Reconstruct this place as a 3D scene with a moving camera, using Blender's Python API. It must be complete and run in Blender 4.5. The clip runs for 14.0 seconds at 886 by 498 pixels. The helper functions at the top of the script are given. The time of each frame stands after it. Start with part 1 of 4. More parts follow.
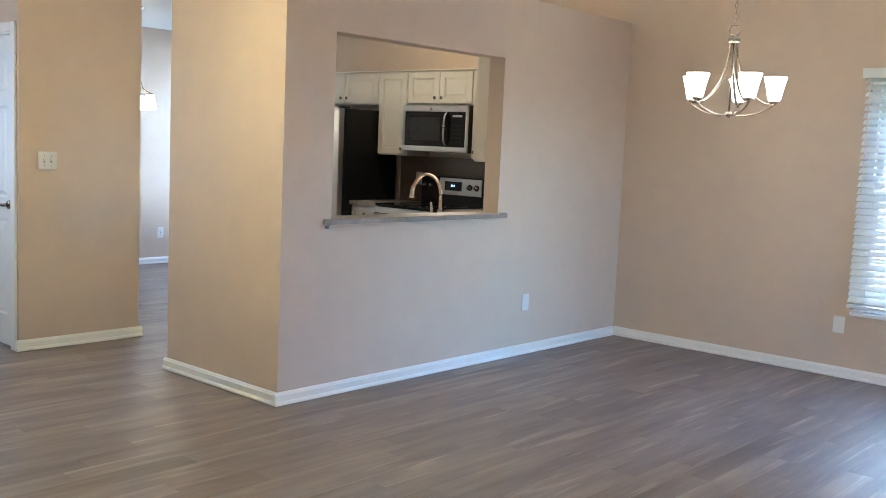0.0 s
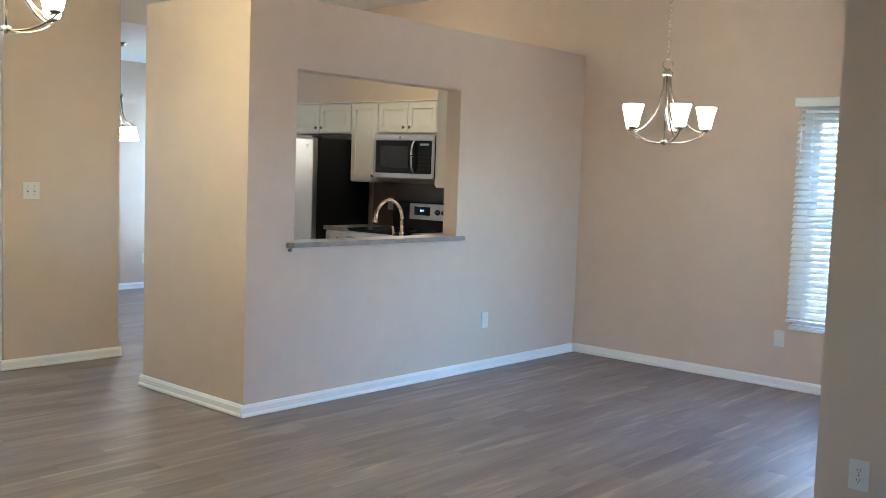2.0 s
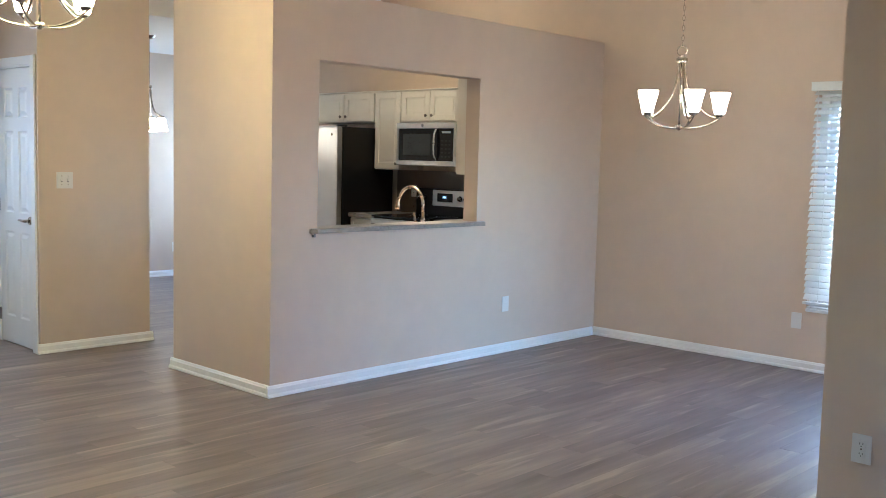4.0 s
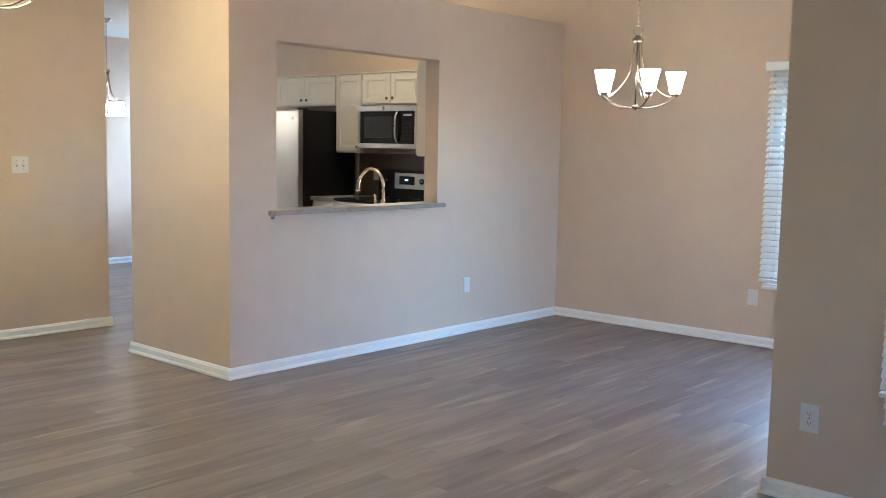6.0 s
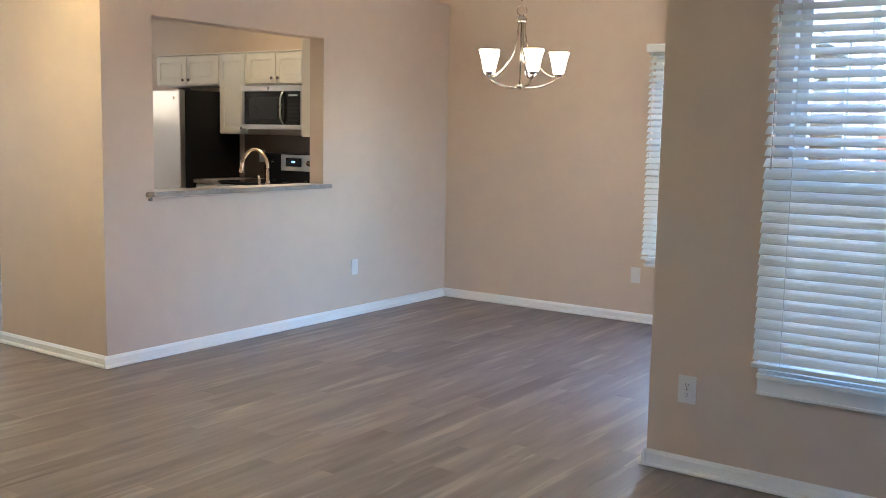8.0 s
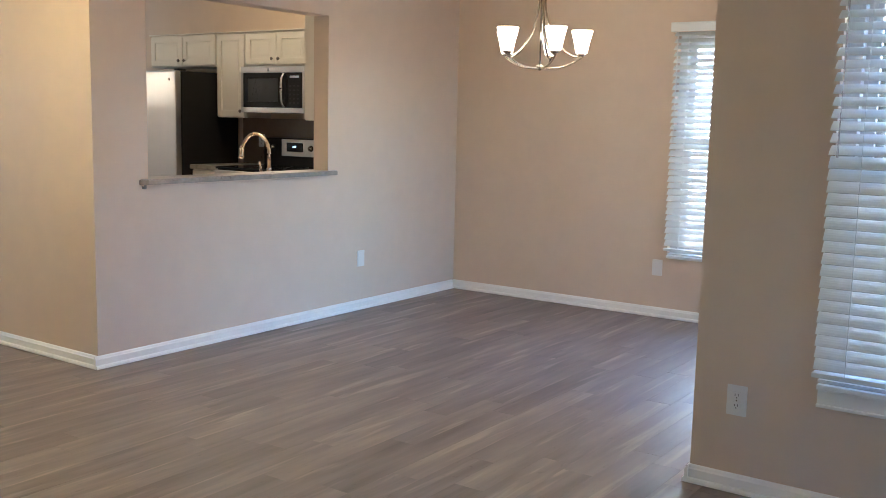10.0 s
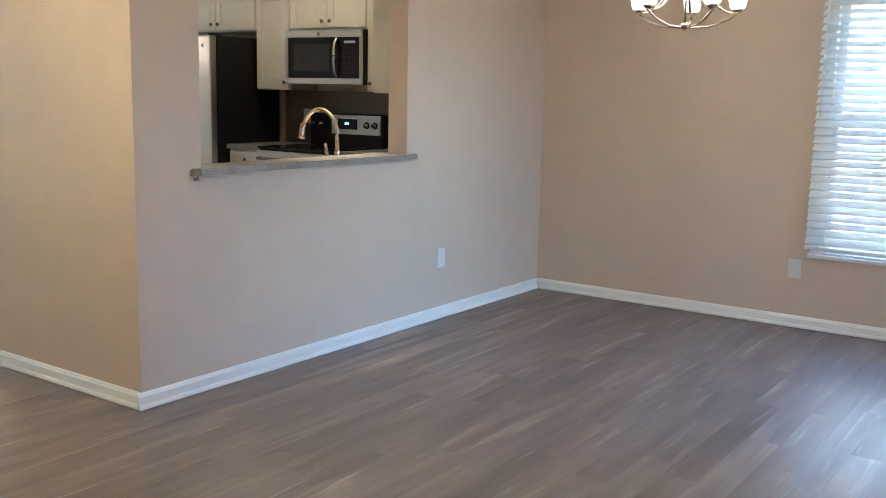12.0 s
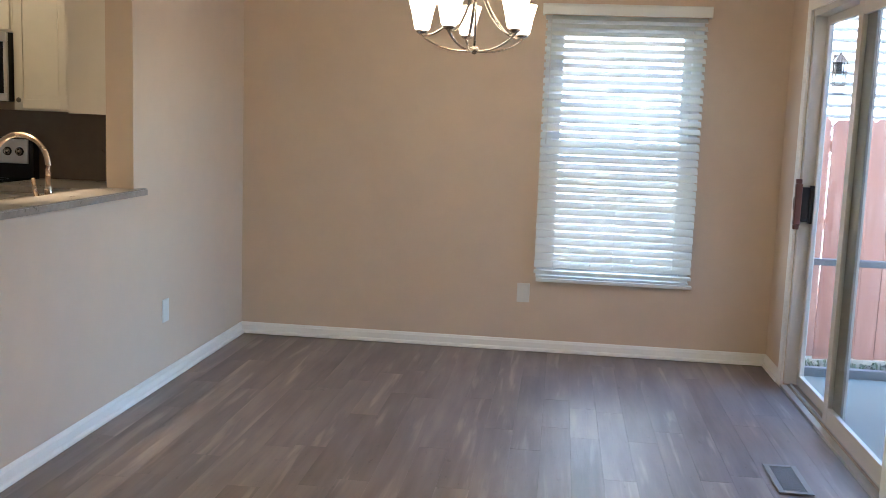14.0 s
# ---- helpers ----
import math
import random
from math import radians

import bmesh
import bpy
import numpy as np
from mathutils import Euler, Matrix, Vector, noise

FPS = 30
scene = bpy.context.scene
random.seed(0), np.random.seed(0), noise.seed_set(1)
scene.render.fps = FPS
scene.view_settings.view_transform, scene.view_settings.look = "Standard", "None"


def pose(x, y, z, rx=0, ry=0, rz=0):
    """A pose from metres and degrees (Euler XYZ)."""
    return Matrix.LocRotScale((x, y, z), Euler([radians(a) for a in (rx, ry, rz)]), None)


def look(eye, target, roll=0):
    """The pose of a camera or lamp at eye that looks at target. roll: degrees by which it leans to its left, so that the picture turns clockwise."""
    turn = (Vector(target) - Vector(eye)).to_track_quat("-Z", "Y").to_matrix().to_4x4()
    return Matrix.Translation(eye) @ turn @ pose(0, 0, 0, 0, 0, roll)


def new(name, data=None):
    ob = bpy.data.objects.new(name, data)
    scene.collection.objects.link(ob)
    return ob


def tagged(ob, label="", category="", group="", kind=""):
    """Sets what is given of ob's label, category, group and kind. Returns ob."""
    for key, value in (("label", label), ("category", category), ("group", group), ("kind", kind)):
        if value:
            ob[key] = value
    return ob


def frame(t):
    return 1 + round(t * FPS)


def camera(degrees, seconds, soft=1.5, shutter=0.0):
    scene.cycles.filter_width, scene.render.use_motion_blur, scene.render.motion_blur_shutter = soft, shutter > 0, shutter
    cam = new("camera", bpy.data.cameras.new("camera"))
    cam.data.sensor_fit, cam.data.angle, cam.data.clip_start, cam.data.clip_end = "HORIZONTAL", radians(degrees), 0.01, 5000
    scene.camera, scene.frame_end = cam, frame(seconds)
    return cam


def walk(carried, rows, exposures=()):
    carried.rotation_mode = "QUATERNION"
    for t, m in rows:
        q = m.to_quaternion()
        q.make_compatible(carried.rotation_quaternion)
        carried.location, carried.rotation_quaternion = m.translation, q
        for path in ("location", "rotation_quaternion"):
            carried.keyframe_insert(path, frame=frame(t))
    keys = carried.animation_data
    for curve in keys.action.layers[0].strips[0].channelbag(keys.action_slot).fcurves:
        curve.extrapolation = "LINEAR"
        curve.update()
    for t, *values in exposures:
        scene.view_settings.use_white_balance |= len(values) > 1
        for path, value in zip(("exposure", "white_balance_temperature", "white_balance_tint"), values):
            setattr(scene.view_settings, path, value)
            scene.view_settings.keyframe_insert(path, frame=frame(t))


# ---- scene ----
cam = camera(49.3, 14.0, soft=0.85)
EXPOSURES = [(0, 4.14, 4710, 6.5), (1, 4.05, 4710, 6), (2, 4.09, 4560, 4), (3, 4.15, 4730, 7.5), (5.5, 4.16, 4700, 7), (6.5, 4.23, 4740, 8.5), (7, 4.23, 4800, 8.5), (9.5, 4.08, 5100, 10.5), (11, 4.19, 4860, 8.5), (12, 4.02, 4850, 7), (12.5, 3.98, 4900, 7), (13.5, 3.93, 5030, 8), (14, 3.87, 5240, 9.5)]
PATH = [
    (0, (4.023, -3.2, 1.428), (2.695, -1.719, 1.218), 2.5),
    (0.5, (4.194, -3.22, 1.421), (2.781, -1.816, 1.242), 2.2),
    (1, (4.344, -3.242, 1.429), (2.879, -1.893, 1.255), 2.1),
    (1.5, (4.434, -3.274, 1.436), (3.001, -1.888, 1.271), 2.1),
    (2, (4.464, -3.33, 1.451), (3.138, -1.841, 1.293), 2.0),
    (2.5, (4.515, -3.368, 1.425), (3.218, -1.853, 1.275), 1.7),
    (3, (4.55, -3.385, 1.446), (3.182, -1.936, 1.27), 1.6),
    (5.5, (4.667, -3.41, 1.429), (3.315, -1.949, 1.232), 1.1),
    (6, (4.668, -3.386, 1.413), (3.351, -1.896, 1.202), 1.1),
    (6.5, (4.668, -3.383, 1.408), (3.404, -1.849, 1.186), 1.0),
    (7, (4.679, -3.353, 1.399), (3.487, -1.762, 1.181), 1.1),
    (9.5, (4.576, -3.189, 1.371), (3.449, -1.557, 1.115), 1.1),
    (10, (4.361, -3.065, 1.375), (3.228, -1.439, 1.106), 1.3),
    (10.5, (4.135, -2.902, 1.377), (2.972, -1.302, 1.086), 1.0),
    (11, (3.862, -2.706, 1.356), (2.675, -1.124, 1.061), 1.1),
    (11.5, (3.56, -2.568, 1.378), (2.36, -1.0, 1.058), 1.1),
    (12, (3.272, -2.473, 1.365), (2.139, -0.858, 1.039), 1.2),
    (12.5, (2.9, -2.455, 1.39), (2.013, -0.688, 1.085), 1.7),
    (13, (2.567, -2.438, 1.356), (1.917, -0.569, 1.065), 1.8),
    (13.5, (2.211, -2.416, 1.364), (1.738, -0.493, 1.083), 2.1),
    (14, (1.92, -2.378, 1.372), (1.687, -0.409, 1.106), 2.1),
]
walk(cam, [(t, look(eye, target, roll)) for t, eye, target, roll in PATH], EXPOSURES)

# ---- world, sun, lights, exposure ----
world = bpy.data.worlds.new("world")
scene.world = world
world.use_nodes = True
wn = world.node_tree
sky = wn.nodes.new("ShaderNodeTexSky")
sky.sky_type = "NISHITA"
sky.sun_disc = False
SUN_EL, SUN_AZ = radians(39), radians(203)  # azimuth clockwise from +y
sky.sun_elevation, sky.sun_rotation = SUN_EL, SUN_AZ
wn.links.new(sky.outputs[0], wn.nodes["Background"].inputs[0])
wn.nodes["Background"].inputs[1].default_value = 0.15

sun_data = bpy.data.lights.new("sun", "SUN")
sun_data.energy, sun_data.angle, sun_data.color = 3.6, radians(0.5), (1.0, 0.95, 0.87)
sun = new("sun", sun_data)
_sd = Vector((math.sin(SUN_AZ) * math.cos(SUN_EL), math.cos(SUN_AZ) * math.cos(SUN_EL), math.sin(SUN_EL)))
sun.matrix_world = look(tuple(_sd * 30), (0, 0, 0))


def area_light(name, eye, target, w, h, watts, color):
    """An area lamp of w x h metres that stands in for daylight."""
    d = bpy.data.lights.new(name, "AREA")
    d.shape, d.size, d.size_y, d.energy, d.color = "RECTANGLE", w, h, watts, color
    ob = new(name, d)
    ob.matrix_world = look(eye, target)
    return ob


DAY = (0.80, 0.90, 1.0)
area_light("daylight_breakfast", (-4.8, 3.35, 1.4), (-4.8, 0.5, 1.2), 1.0, 1.45, 0.9, (0.74, 0.92, 1.0))
# Fill lamp added before the closed, unglazed door leaf to brighten the hall.
area_light("front_door_fill", (-2.86, -1.33, 1.42), (0, -1.33, 1.0), 0.5, 1.0, 0.9, DAY)
# Fill lamp in the added side window, for the living room wall.
area_light("living_side_fill", (7.44, -1.25 - 1.5, 1.45), (3.0, -1.0, 0.8), 1.4, 1.2, 0.45, DAY)
spot = bpy.data.lights.new("sink_downlight", "SPOT")
spot.energy, spot.color, spot.spot_size, spot.spot_blend, spot.shadow_soft_size = 36, (1.0, 0.72, 0.42), radians(34), 0.7, 0.045
spot_ob = new("sink_downlight", spot)
spot_ob.matrix_world = look((-0.48, 1.38, 3.02), (-0.48, 1.38, 0))


# ---- materials ----
def mat(name, color, rough=0.5, metal=0.0, var=0.08, scale=6.0, bump=0.0, bump_scale=120.0, coat=0.0, spec=0.5):
    """A surface with variation at two scales and fine relief."""
    m = bpy.data.materials.new(name)
    m.use_nodes = True
    nt = m.node_tree
    b = nt.nodes["Principled BSDF"]
    b.inputs["Metallic"].default_value = metal
    b.inputs["Specular IOR Level"].default_value = spec
    b.inputs["Coat Weight"].default_value = coat
    co = nt.nodes.new("ShaderNodeTexCoord")
    n1 = nt.nodes.new("ShaderNodeTexNoise")
    n1.inputs["Scale"].default_value, n1.inputs["Detail"].default_value = scale, 6
    n2 = nt.nodes.new("ShaderNodeTexNoise")
    n2.inputs["Scale"].default_value, n2.inputs["Detail"].default_value = scale * 0.13, 3
    add = nt.nodes.new("ShaderNodeMath")
    add.operation = "ADD"
    rng = nt.nodes.new("ShaderNodeMapRange")
    rng.inputs["From Min"].default_value, rng.inputs["From Max"].default_value = 0.6, 1.4
    rng.inputs["To Min"].default_value, rng.inputs["To Max"].default_value = 1 - var, 1 + var
    mul = nt.nodes.new("ShaderNodeVectorMath")
    mul.operation = "SCALE"
    mul.inputs[0].default_value = color
    for n in (n1, n2):
        nt.links.new(co.outputs["Object"], n.inputs["Vector"])
    nt.links.new(n1.outputs["Fac"], add.inputs[0])
    nt.links.new(n2.outputs["Fac"], add.inputs[1])
    nt.links.new(add.outputs[0], rng.inputs["Value"])
    nt.links.new(rng.outputs[0], mul.inputs["Scale"])
    nt.links.new(mul.outputs[0], b.inputs["Base Color"])
    rr = nt.nodes.new("ShaderNodeMapRange")
    rr.inputs["From Min"].default_value, rr.inputs["From Max"].default_value = 0.6, 1.4
    rr.inputs["To Min"].default_value, rr.inputs["To Max"].default_value = rough * 0.85, min(1, rough * 1.15)
    nt.links.new(add.outputs[0], rr.inputs["Value"])
    nt.links.new(rr.outputs[0], b.inputs["Roughness"])
    if bump:
        nb = nt.nodes.new("ShaderNodeTexNoise")
        nb.inputs["Scale"].default_value, nb.inputs["Detail"].default_value = bump_scale, 3
        bp = nt.nodes.new("ShaderNodeBump")
        bp.inputs["Strength"].default_value, bp.inputs["Distance"].default_value = bump, 0.004
        nt.links.new(co.outputs["Object"], nb.inputs["Vector"])
        nt.links.new(nb.outputs["Fac"], bp.inputs["Height"])
        nt.links.new(bp.outputs["Normal"], b.inputs["Normal"])
    return m


def glow(name, color, strength):
    m = bpy.data.materials.new(name)
    m.use_nodes = True
    b = m.node_tree.nodes["Principled BSDF"]
    b.inputs["Base Color"].default_value = (0.9, 0.88, 0.82, 1)
    b.inputs["Roughness"].default_value = 0.35
    b.inputs["Emission Color"].default_value = (*color, 1)
    b.inputs["Emission Strength"].default_value = strength
    return m


def pane_mat():
    m = bpy.data.materials.new("clear_glass")
    m.use_nodes = True
    nt = m.node_tree
    nt.nodes.clear()
    out = nt.nodes.new("ShaderNodeOutputMaterial")
    mix = nt.nodes.new("ShaderNodeMixShader")
    lwt = nt.nodes.new("ShaderNodeLayerWeight")
    lwt.inputs["Blend"].default_value = 0.5
    pw = nt.nodes.new("ShaderNodeMath")
    pw.operation = "POWER"
    pw.inputs[1].default_value = 5.0
    nt.links.new(lwt.outputs["Facing"], pw.inputs[0])
    fr = nt.nodes.new("ShaderNodeMath")
    fr.operation = "MULTIPLY_ADD"
    fr.inputs[1].default_value, fr.inputs[2].default_value = 0.22, 0.025
    nt.links.new(pw.outputs[0], fr.inputs[0])
    tr = nt.nodes.new("ShaderNodeBsdfTransparent")
    tr.inputs["Color"].default_value = (0.93, 0.96, 0.95, 1)
    gl = nt.nodes.new("ShaderNodeBsdfGlossy")
    gl.inputs["Roughness"].default_value = 0.02
    nt.links.new(fr.outputs[0], mix.inputs[0])
    nt.links.new(tr.outputs[0], mix.inputs[1])
    nt.links.new(gl.outputs[0], mix.inputs[2])
    nt.links.new(mix.outputs[0], out.inputs[0])
    return m


def brushed(name, color, rough, stretch):
    """Metal with fine brushing along one axis."""
    m = mat(name, color, rough, 1.0, 0.05, 4)
    nt = m.node_tree
    b = nt.nodes["Principled BSDF"]
    co = nt.nodes.new("ShaderNodeTexCoord")
    mp = nt.nodes.new("ShaderNodeMapping")
    mp.inputs["Scale"].default_value = stretch
    n = nt.nodes.new("ShaderNodeTexNoise")
    n.inputs["Scale"].default_value = 60
    bp = nt.nodes.new("ShaderNodeBump")
    bp.inputs["Strength"].default_value, bp.inputs["Distance"].default_value = 0.05, 0.001
    nt.links.new(co.outputs["Object"], mp.inputs[0])
    nt.links.new(mp.outputs[0], n.inputs["Vector"])
    nt.links.new(n.outputs["Fac"], bp.inputs["Height"])
    nt.links.new(bp.outputs[0], b.inputs["Normal"])
    return m


def plank_mat(name, dark, mid, light, rough, along_y=True, bump=0.35):
    """Wood boards: tone by board, long grain, hand-scraped relief."""
    m = bpy.data.materials.new(name)
    m.use_nodes = True
    nt = m.node_tree
    N, L = nt.nodes, nt.links
    b = N["Principled BSDF"]
    geo, inf, co = N.new("ShaderNodeNewGeometry"), N.new("ShaderNodeObjectInfo"), N.new("ShaderNodeTexCoord")
    rnd = N.new("ShaderNodeMath")
    rnd.operation = "ADD"
    L.new(geo.outputs["Random Per Island"], rnd.inputs[0])
    L.new(inf.outputs["Random"], rnd.inputs[1])
    fr = N.new("ShaderNodeMath")
    fr.operation = "FRACT"
    L.new(rnd.outputs[0], fr.inputs[0])
    off = N.new("ShaderNodeVectorMath")
    off.operation = "MULTIPLY_ADD"
    cmb = N.new("ShaderNodeCombineXYZ")
    for i in range(3):
        L.new(fr.outputs[0], cmb.inputs[i])
    off.inputs[1].default_value = (37, 91, 53)
    L.new(cmb.outputs[0], off.inputs[0])
    L.new(geo.outputs["Position"], off.inputs[2])
    mp = N.new("ShaderNodeMapping")
    mp.inputs["Scale"].default_value = (22, 1.6, 22) if along_y else (22, 22, 1.6)
    L.new(off.outputs[0], mp.inputs[0])
    grain = N.new("ShaderNodeTexNoise")
    grain.inputs["Scale"].default_value, grain.inputs["Detail"].default_value, grain.inputs["Distortion"].default_value = 1.0, 6, 0.25
    L.new(mp.outputs[0], grain.inputs["Vector"])
    mp2 = N.new("ShaderNodeMapping")
    mp2.inputs["Scale"].default_value = (10, 1.4, 10) if along_y else (10, 10, 1.4)
    L.new(off.outputs[0], mp2.inputs[0])
    broad = N.new("ShaderNodeTexNoise")
    broad.inputs["Scale"].default_value, broad.inputs["Detail"].default_value = 1.0, 3
    L.new(mp2.outputs[0], broad.inputs["Vector"])
    tone = N.new("ShaderNodeMath")
    tone.operation = "MULTIPLY_ADD"
    tone.inputs[1].default_value = 0.15
    L.new(fr.outputs[0], tone.inputs[0])
    t2 = N.new("ShaderNodeMath")
    t2.operation = "MULTIPLY_ADD"
    t2.inputs[1].default_value = 0.35
    L.new(grain.outputs["Fac"], t2.inputs[0])
    t3 = N.new("ShaderNodeMath")
    t3.operation = "MULTIPLY"
    t3.inputs[1].default_value = 0.57
    L.new(broad.outputs["Fac"], t3.inputs[0])
    mp3 = N.new("ShaderNodeMapping")
    mp3.inputs["Scale"].default_value = (17, 1.3, 17) if along_y else (17, 17, 1.3)
    L.new(off.outputs[0], mp3.inputs[0])
    wisp = N.new("ShaderNodeTexNoise")
    wisp.inputs["Scale"].default_value, wisp.inputs["Detail"].default_value, wisp.inputs["Distortion"].default_value = 1.0, 3, 0.4
    L.new(mp3.outputs[0], wisp.inputs["Vector"])
    wr = N.new("ShaderNodeMapRange")
    wr.interpolation_type = "SMOOTHSTEP"
    wr.inputs["From Min"].default_value, wr.inputs["From Max"].default_value = 0.56, 0.72
    wr.inputs["To Min"].default_value, wr.inputs["To Max"].default_value = -0.015, 0.20
    L.new(wisp.outputs["Fac"], wr.inputs["Value"])
    t4 = N.new("ShaderNodeMath")
    t4.operation = "ADD"
    L.new(t3.outputs[0], t4.inputs[0])
    L.new(wr.outputs[0], t4.inputs[1])
    mp4 = N.new("ShaderNodeMapping")
    mp4.inputs["Scale"].default_value = (50, 16, 50) if along_y else (50, 50, 16)
    L.new(off.outputs[0], mp4.inputs[0])
    pit = N.new("ShaderNodeTexNoise")
    pit.inputs["Scale"].default_value, pit.inputs["Detail"].default_value = 1.0, 2
    L.new(mp4.outputs[0], pit.inputs["Vector"])
    pr = N.new("ShaderNodeMapRange")
    pr.interpolation_type = "SMOOTHSTEP"
    pr.inputs["From Min"].default_value, pr.inputs["From Max"].default_value = 0.66, 0.78
    pr.inputs["To Min"].default_value, pr.inputs["To Max"].default_value = 0.0, -0.10
    L.new(pit.outputs["Fac"], pr.inputs["Value"])
    t5 = N.new("ShaderNodeMath")
    t5.operation = "ADD"
    L.new(t4.outputs[0], t5.inputs[0])
    L.new(pr.outputs[0], t5.inputs[1])
    L.new(t5.outputs[0], t2.inputs[2])
    L.new(t2.outputs[0], tone.inputs[2])
    b.inputs["Specular IOR Level"].default_value = 1.0
    ramp = N.new("ShaderNodeValToRGB")
    ramp.color_ramp.elements[0].position, ramp.color_ramp.elements[1].position = 0.31, 0.83
    ramp.color_ramp.elements[0].color, ramp.color_ramp.elements[1].color = (*dark, 1), (*light, 1)
    half = ramp.color_ramp.elements.new(0.56)
    half.color = (*mid, 1)
    L.new(tone.outputs[0], ramp.inputs[0])
    L.new(ramp.outputs[0], b.inputs["Base Color"])
    rr = N.new("ShaderNodeMapRange")
    rr.inputs["To Min"].default_value, rr.inputs["To Max"].default_value = rough - 0.08, rough + 0.12
    L.new(grain.outputs["Fac"], rr.inputs["Value"])
    L.new(rr.outputs[0], b.inputs["Roughness"])
    hsum = N.new("ShaderNodeMath")
    hsum.operation = "MULTIPLY_ADD"
    hsum.inputs[1].default_value = 2.0
    L.new(broad.outputs["Fac"], hsum.inputs[0])
    L.new(grain.outputs["Fac"], hsum.inputs[2])
    bp = N.new("ShaderNodeBump")
    bp.inputs["Strength"].default_value, bp.inputs["Distance"].default_value = bump, 0.006
    hp = N.new("ShaderNodeMath")
    hp.operation = "MULTIPLY_ADD"
    hp.inputs[1].default_value = 2.0
    L.new(pr.outputs[0], hp.inputs[0])
    L.new(hsum.outputs[0], hp.inputs[2])
    L.new(hp.outputs[0], bp.inputs["Height"])
    L.new(bp.outputs[0], b.inputs["Normal"])
    return m


WALL = mat("beige_wall_paint", (0.602, 0.484, 0.374), 0.62, 0, 0.05, 7, 0.16, 220)
WHITE = mat("white_trim_paint", (0.80, 0.79, 0.76), 0.35, 0, 0.03, 7, 0.04, 90)
CEIL = mat("ceiling_paint", (0.80, 0.79, 0.77), 0.8, 0, 0.03, 5, 0.25, 160)
DOORW = mat("door_paint", (0.78, 0.78, 0.77), 0.38, 0, 0.03, 7, 0.05, 110)
CAB = mat("cream_cabinet_paint", (0.74, 0.70, 0.61), 0.42, 0, 0.04, 7, 0.04, 80)
PLASTIC = mat("white_plastic", (0.70, 0.69, 0.66), 0.3, 0, 0.02, 12)
SLOT = mat("dark_slot", (0.08, 0.08, 0.08), 0.6)
NICKEL = brushed("brushed_nickel", (0.44, 0.385, 0.32), 0.22, (1, 1, 0.1))
STEEL = mat("stainless_steel", (0.52, 0.51, 0.49), 0.36, 1.0, 0.02, 2.0)
BLACKP = mat("black_textured_enamel", (0.008, 0.008, 0.0085), 0.42, 0, 0.1, 20, 0.10, 400, spec=0.28)
BLACKG = mat("black_glass", (0.006, 0.006, 0.007), 0.07, 0, 0.05, 5, spec=0.26)
STONE = mat("grey_laminate_counter", (0.27, 0.24, 0.21), 0.30, 0, 0.30, 45, 0.03, 150)
SPLASH = mat("taupe_backsplash", (0.15, 0.118, 0.092), 0.30, 0, 0.14, 14)
BLIND = mat("white_faux_wood_slat", (0.72, 0.74, 0.72), 0.42, 0, 0.03, 9)
VINYL = mat("white_vinyl_frame", (0.74, 0.75, 0.75), 0.4, 0, 0.04, 9)
ALU = mat("satin_aluminium", (0.42, 0.41, 0.40), 0.4, 0.4, 0.06, 12)
ALMOND = mat("almond_vinyl_frame", (0.56, 0.53, 0.485), 0.42, 0, 0.05, 9)
CLEAR = mat("clear_acrylic", (0.9, 0.9, 0.9), 0.25)
CLEAR.node_tree.nodes["Principled BSDF"].inputs["Transmission Weight"].default_value = 0.85
GREYM = mat("grey_aluminium", (0.22, 0.225, 0.23), 0.45, 0.5, 0.08, 12)
GLASS = pane_mat()
SHADE = glow("lit_frosted_glass", (1.0, 0.75, 0.45), 1.65)
SHADE_HALL = glow("lit_frosted_glass_bright", (1.0, 0.70, 0.27), 6.3)
BRONZE = mat("dark_bronze", (0.03, 0.022, 0.018), 0.45, 0.7, 0.15, 20)
REDWOOD_H = mat("reddish_handle_wood", (0.085, 0.024, 0.014), 0.4, 0, 0.25, 30)
CONC = mat("patio_concrete", (0.215, 0.218, 0.18), 0.85, 0, 0.15, 8, 0.3, 90)
SOIL = mat("soil_and_gravel", (0.15, 0.135, 0.105), 0.95, 0, 0.35, 25, 0.6, 60)
FENCEM = plank_mat("red_stained_fence", (0.42, 0.17, 0.105), (0.52, 0.25, 0.165), (0.62, 0.33, 0.235), 0.7, False, 0.2)
SIDING = mat("white_siding", (0.72, 0.72, 0.71), 0.55, 0, 0.04, 6, 0.08, 60)
BRICKM = mat("grey_brown_brick", (0.155, 0.12, 0.112), 0.85, 0, 0.35, 14, 0.5, 70)
AGED = mat("aged_nickel", (0.20, 0.18, 0.16), 0.4, 0.7, 0.1, 20)
GRAVEL = mat("grey_gravel", (0.17, 0.16, 0.14), 0.9, 0, 0.3, 30)
MORTAR = mat("mortar", (0.24, 0.225, 0.215), 0.9, 0, 0.12, 20, 0.4, 90)
LEAF = mat("weed_leaves", (0.09, 0.125, 0.045), 0.6, 0, 0.4, 20)
LAP_SHADOW = mat("painted_lap_shadow", (0.05, 0.052, 0.055), 0.8, 0, 0.1, 20)
ROOF = mat("roof_shingle", (0.09, 0.085, 0.08), 0.9, 0, 0.3, 10, 0.4, 60)
FLOORM = plank_mat("grey_brown_hardwood", (0.101, 0.079, 0.072), (0.218, 0.176, 0.161), (0.385, 0.310, 0.260), 0.42, True, 0.26)
GAP = mat("floor_joint", (0.05, 0.04, 0.035), 0.9, 0, 0.2, 20)
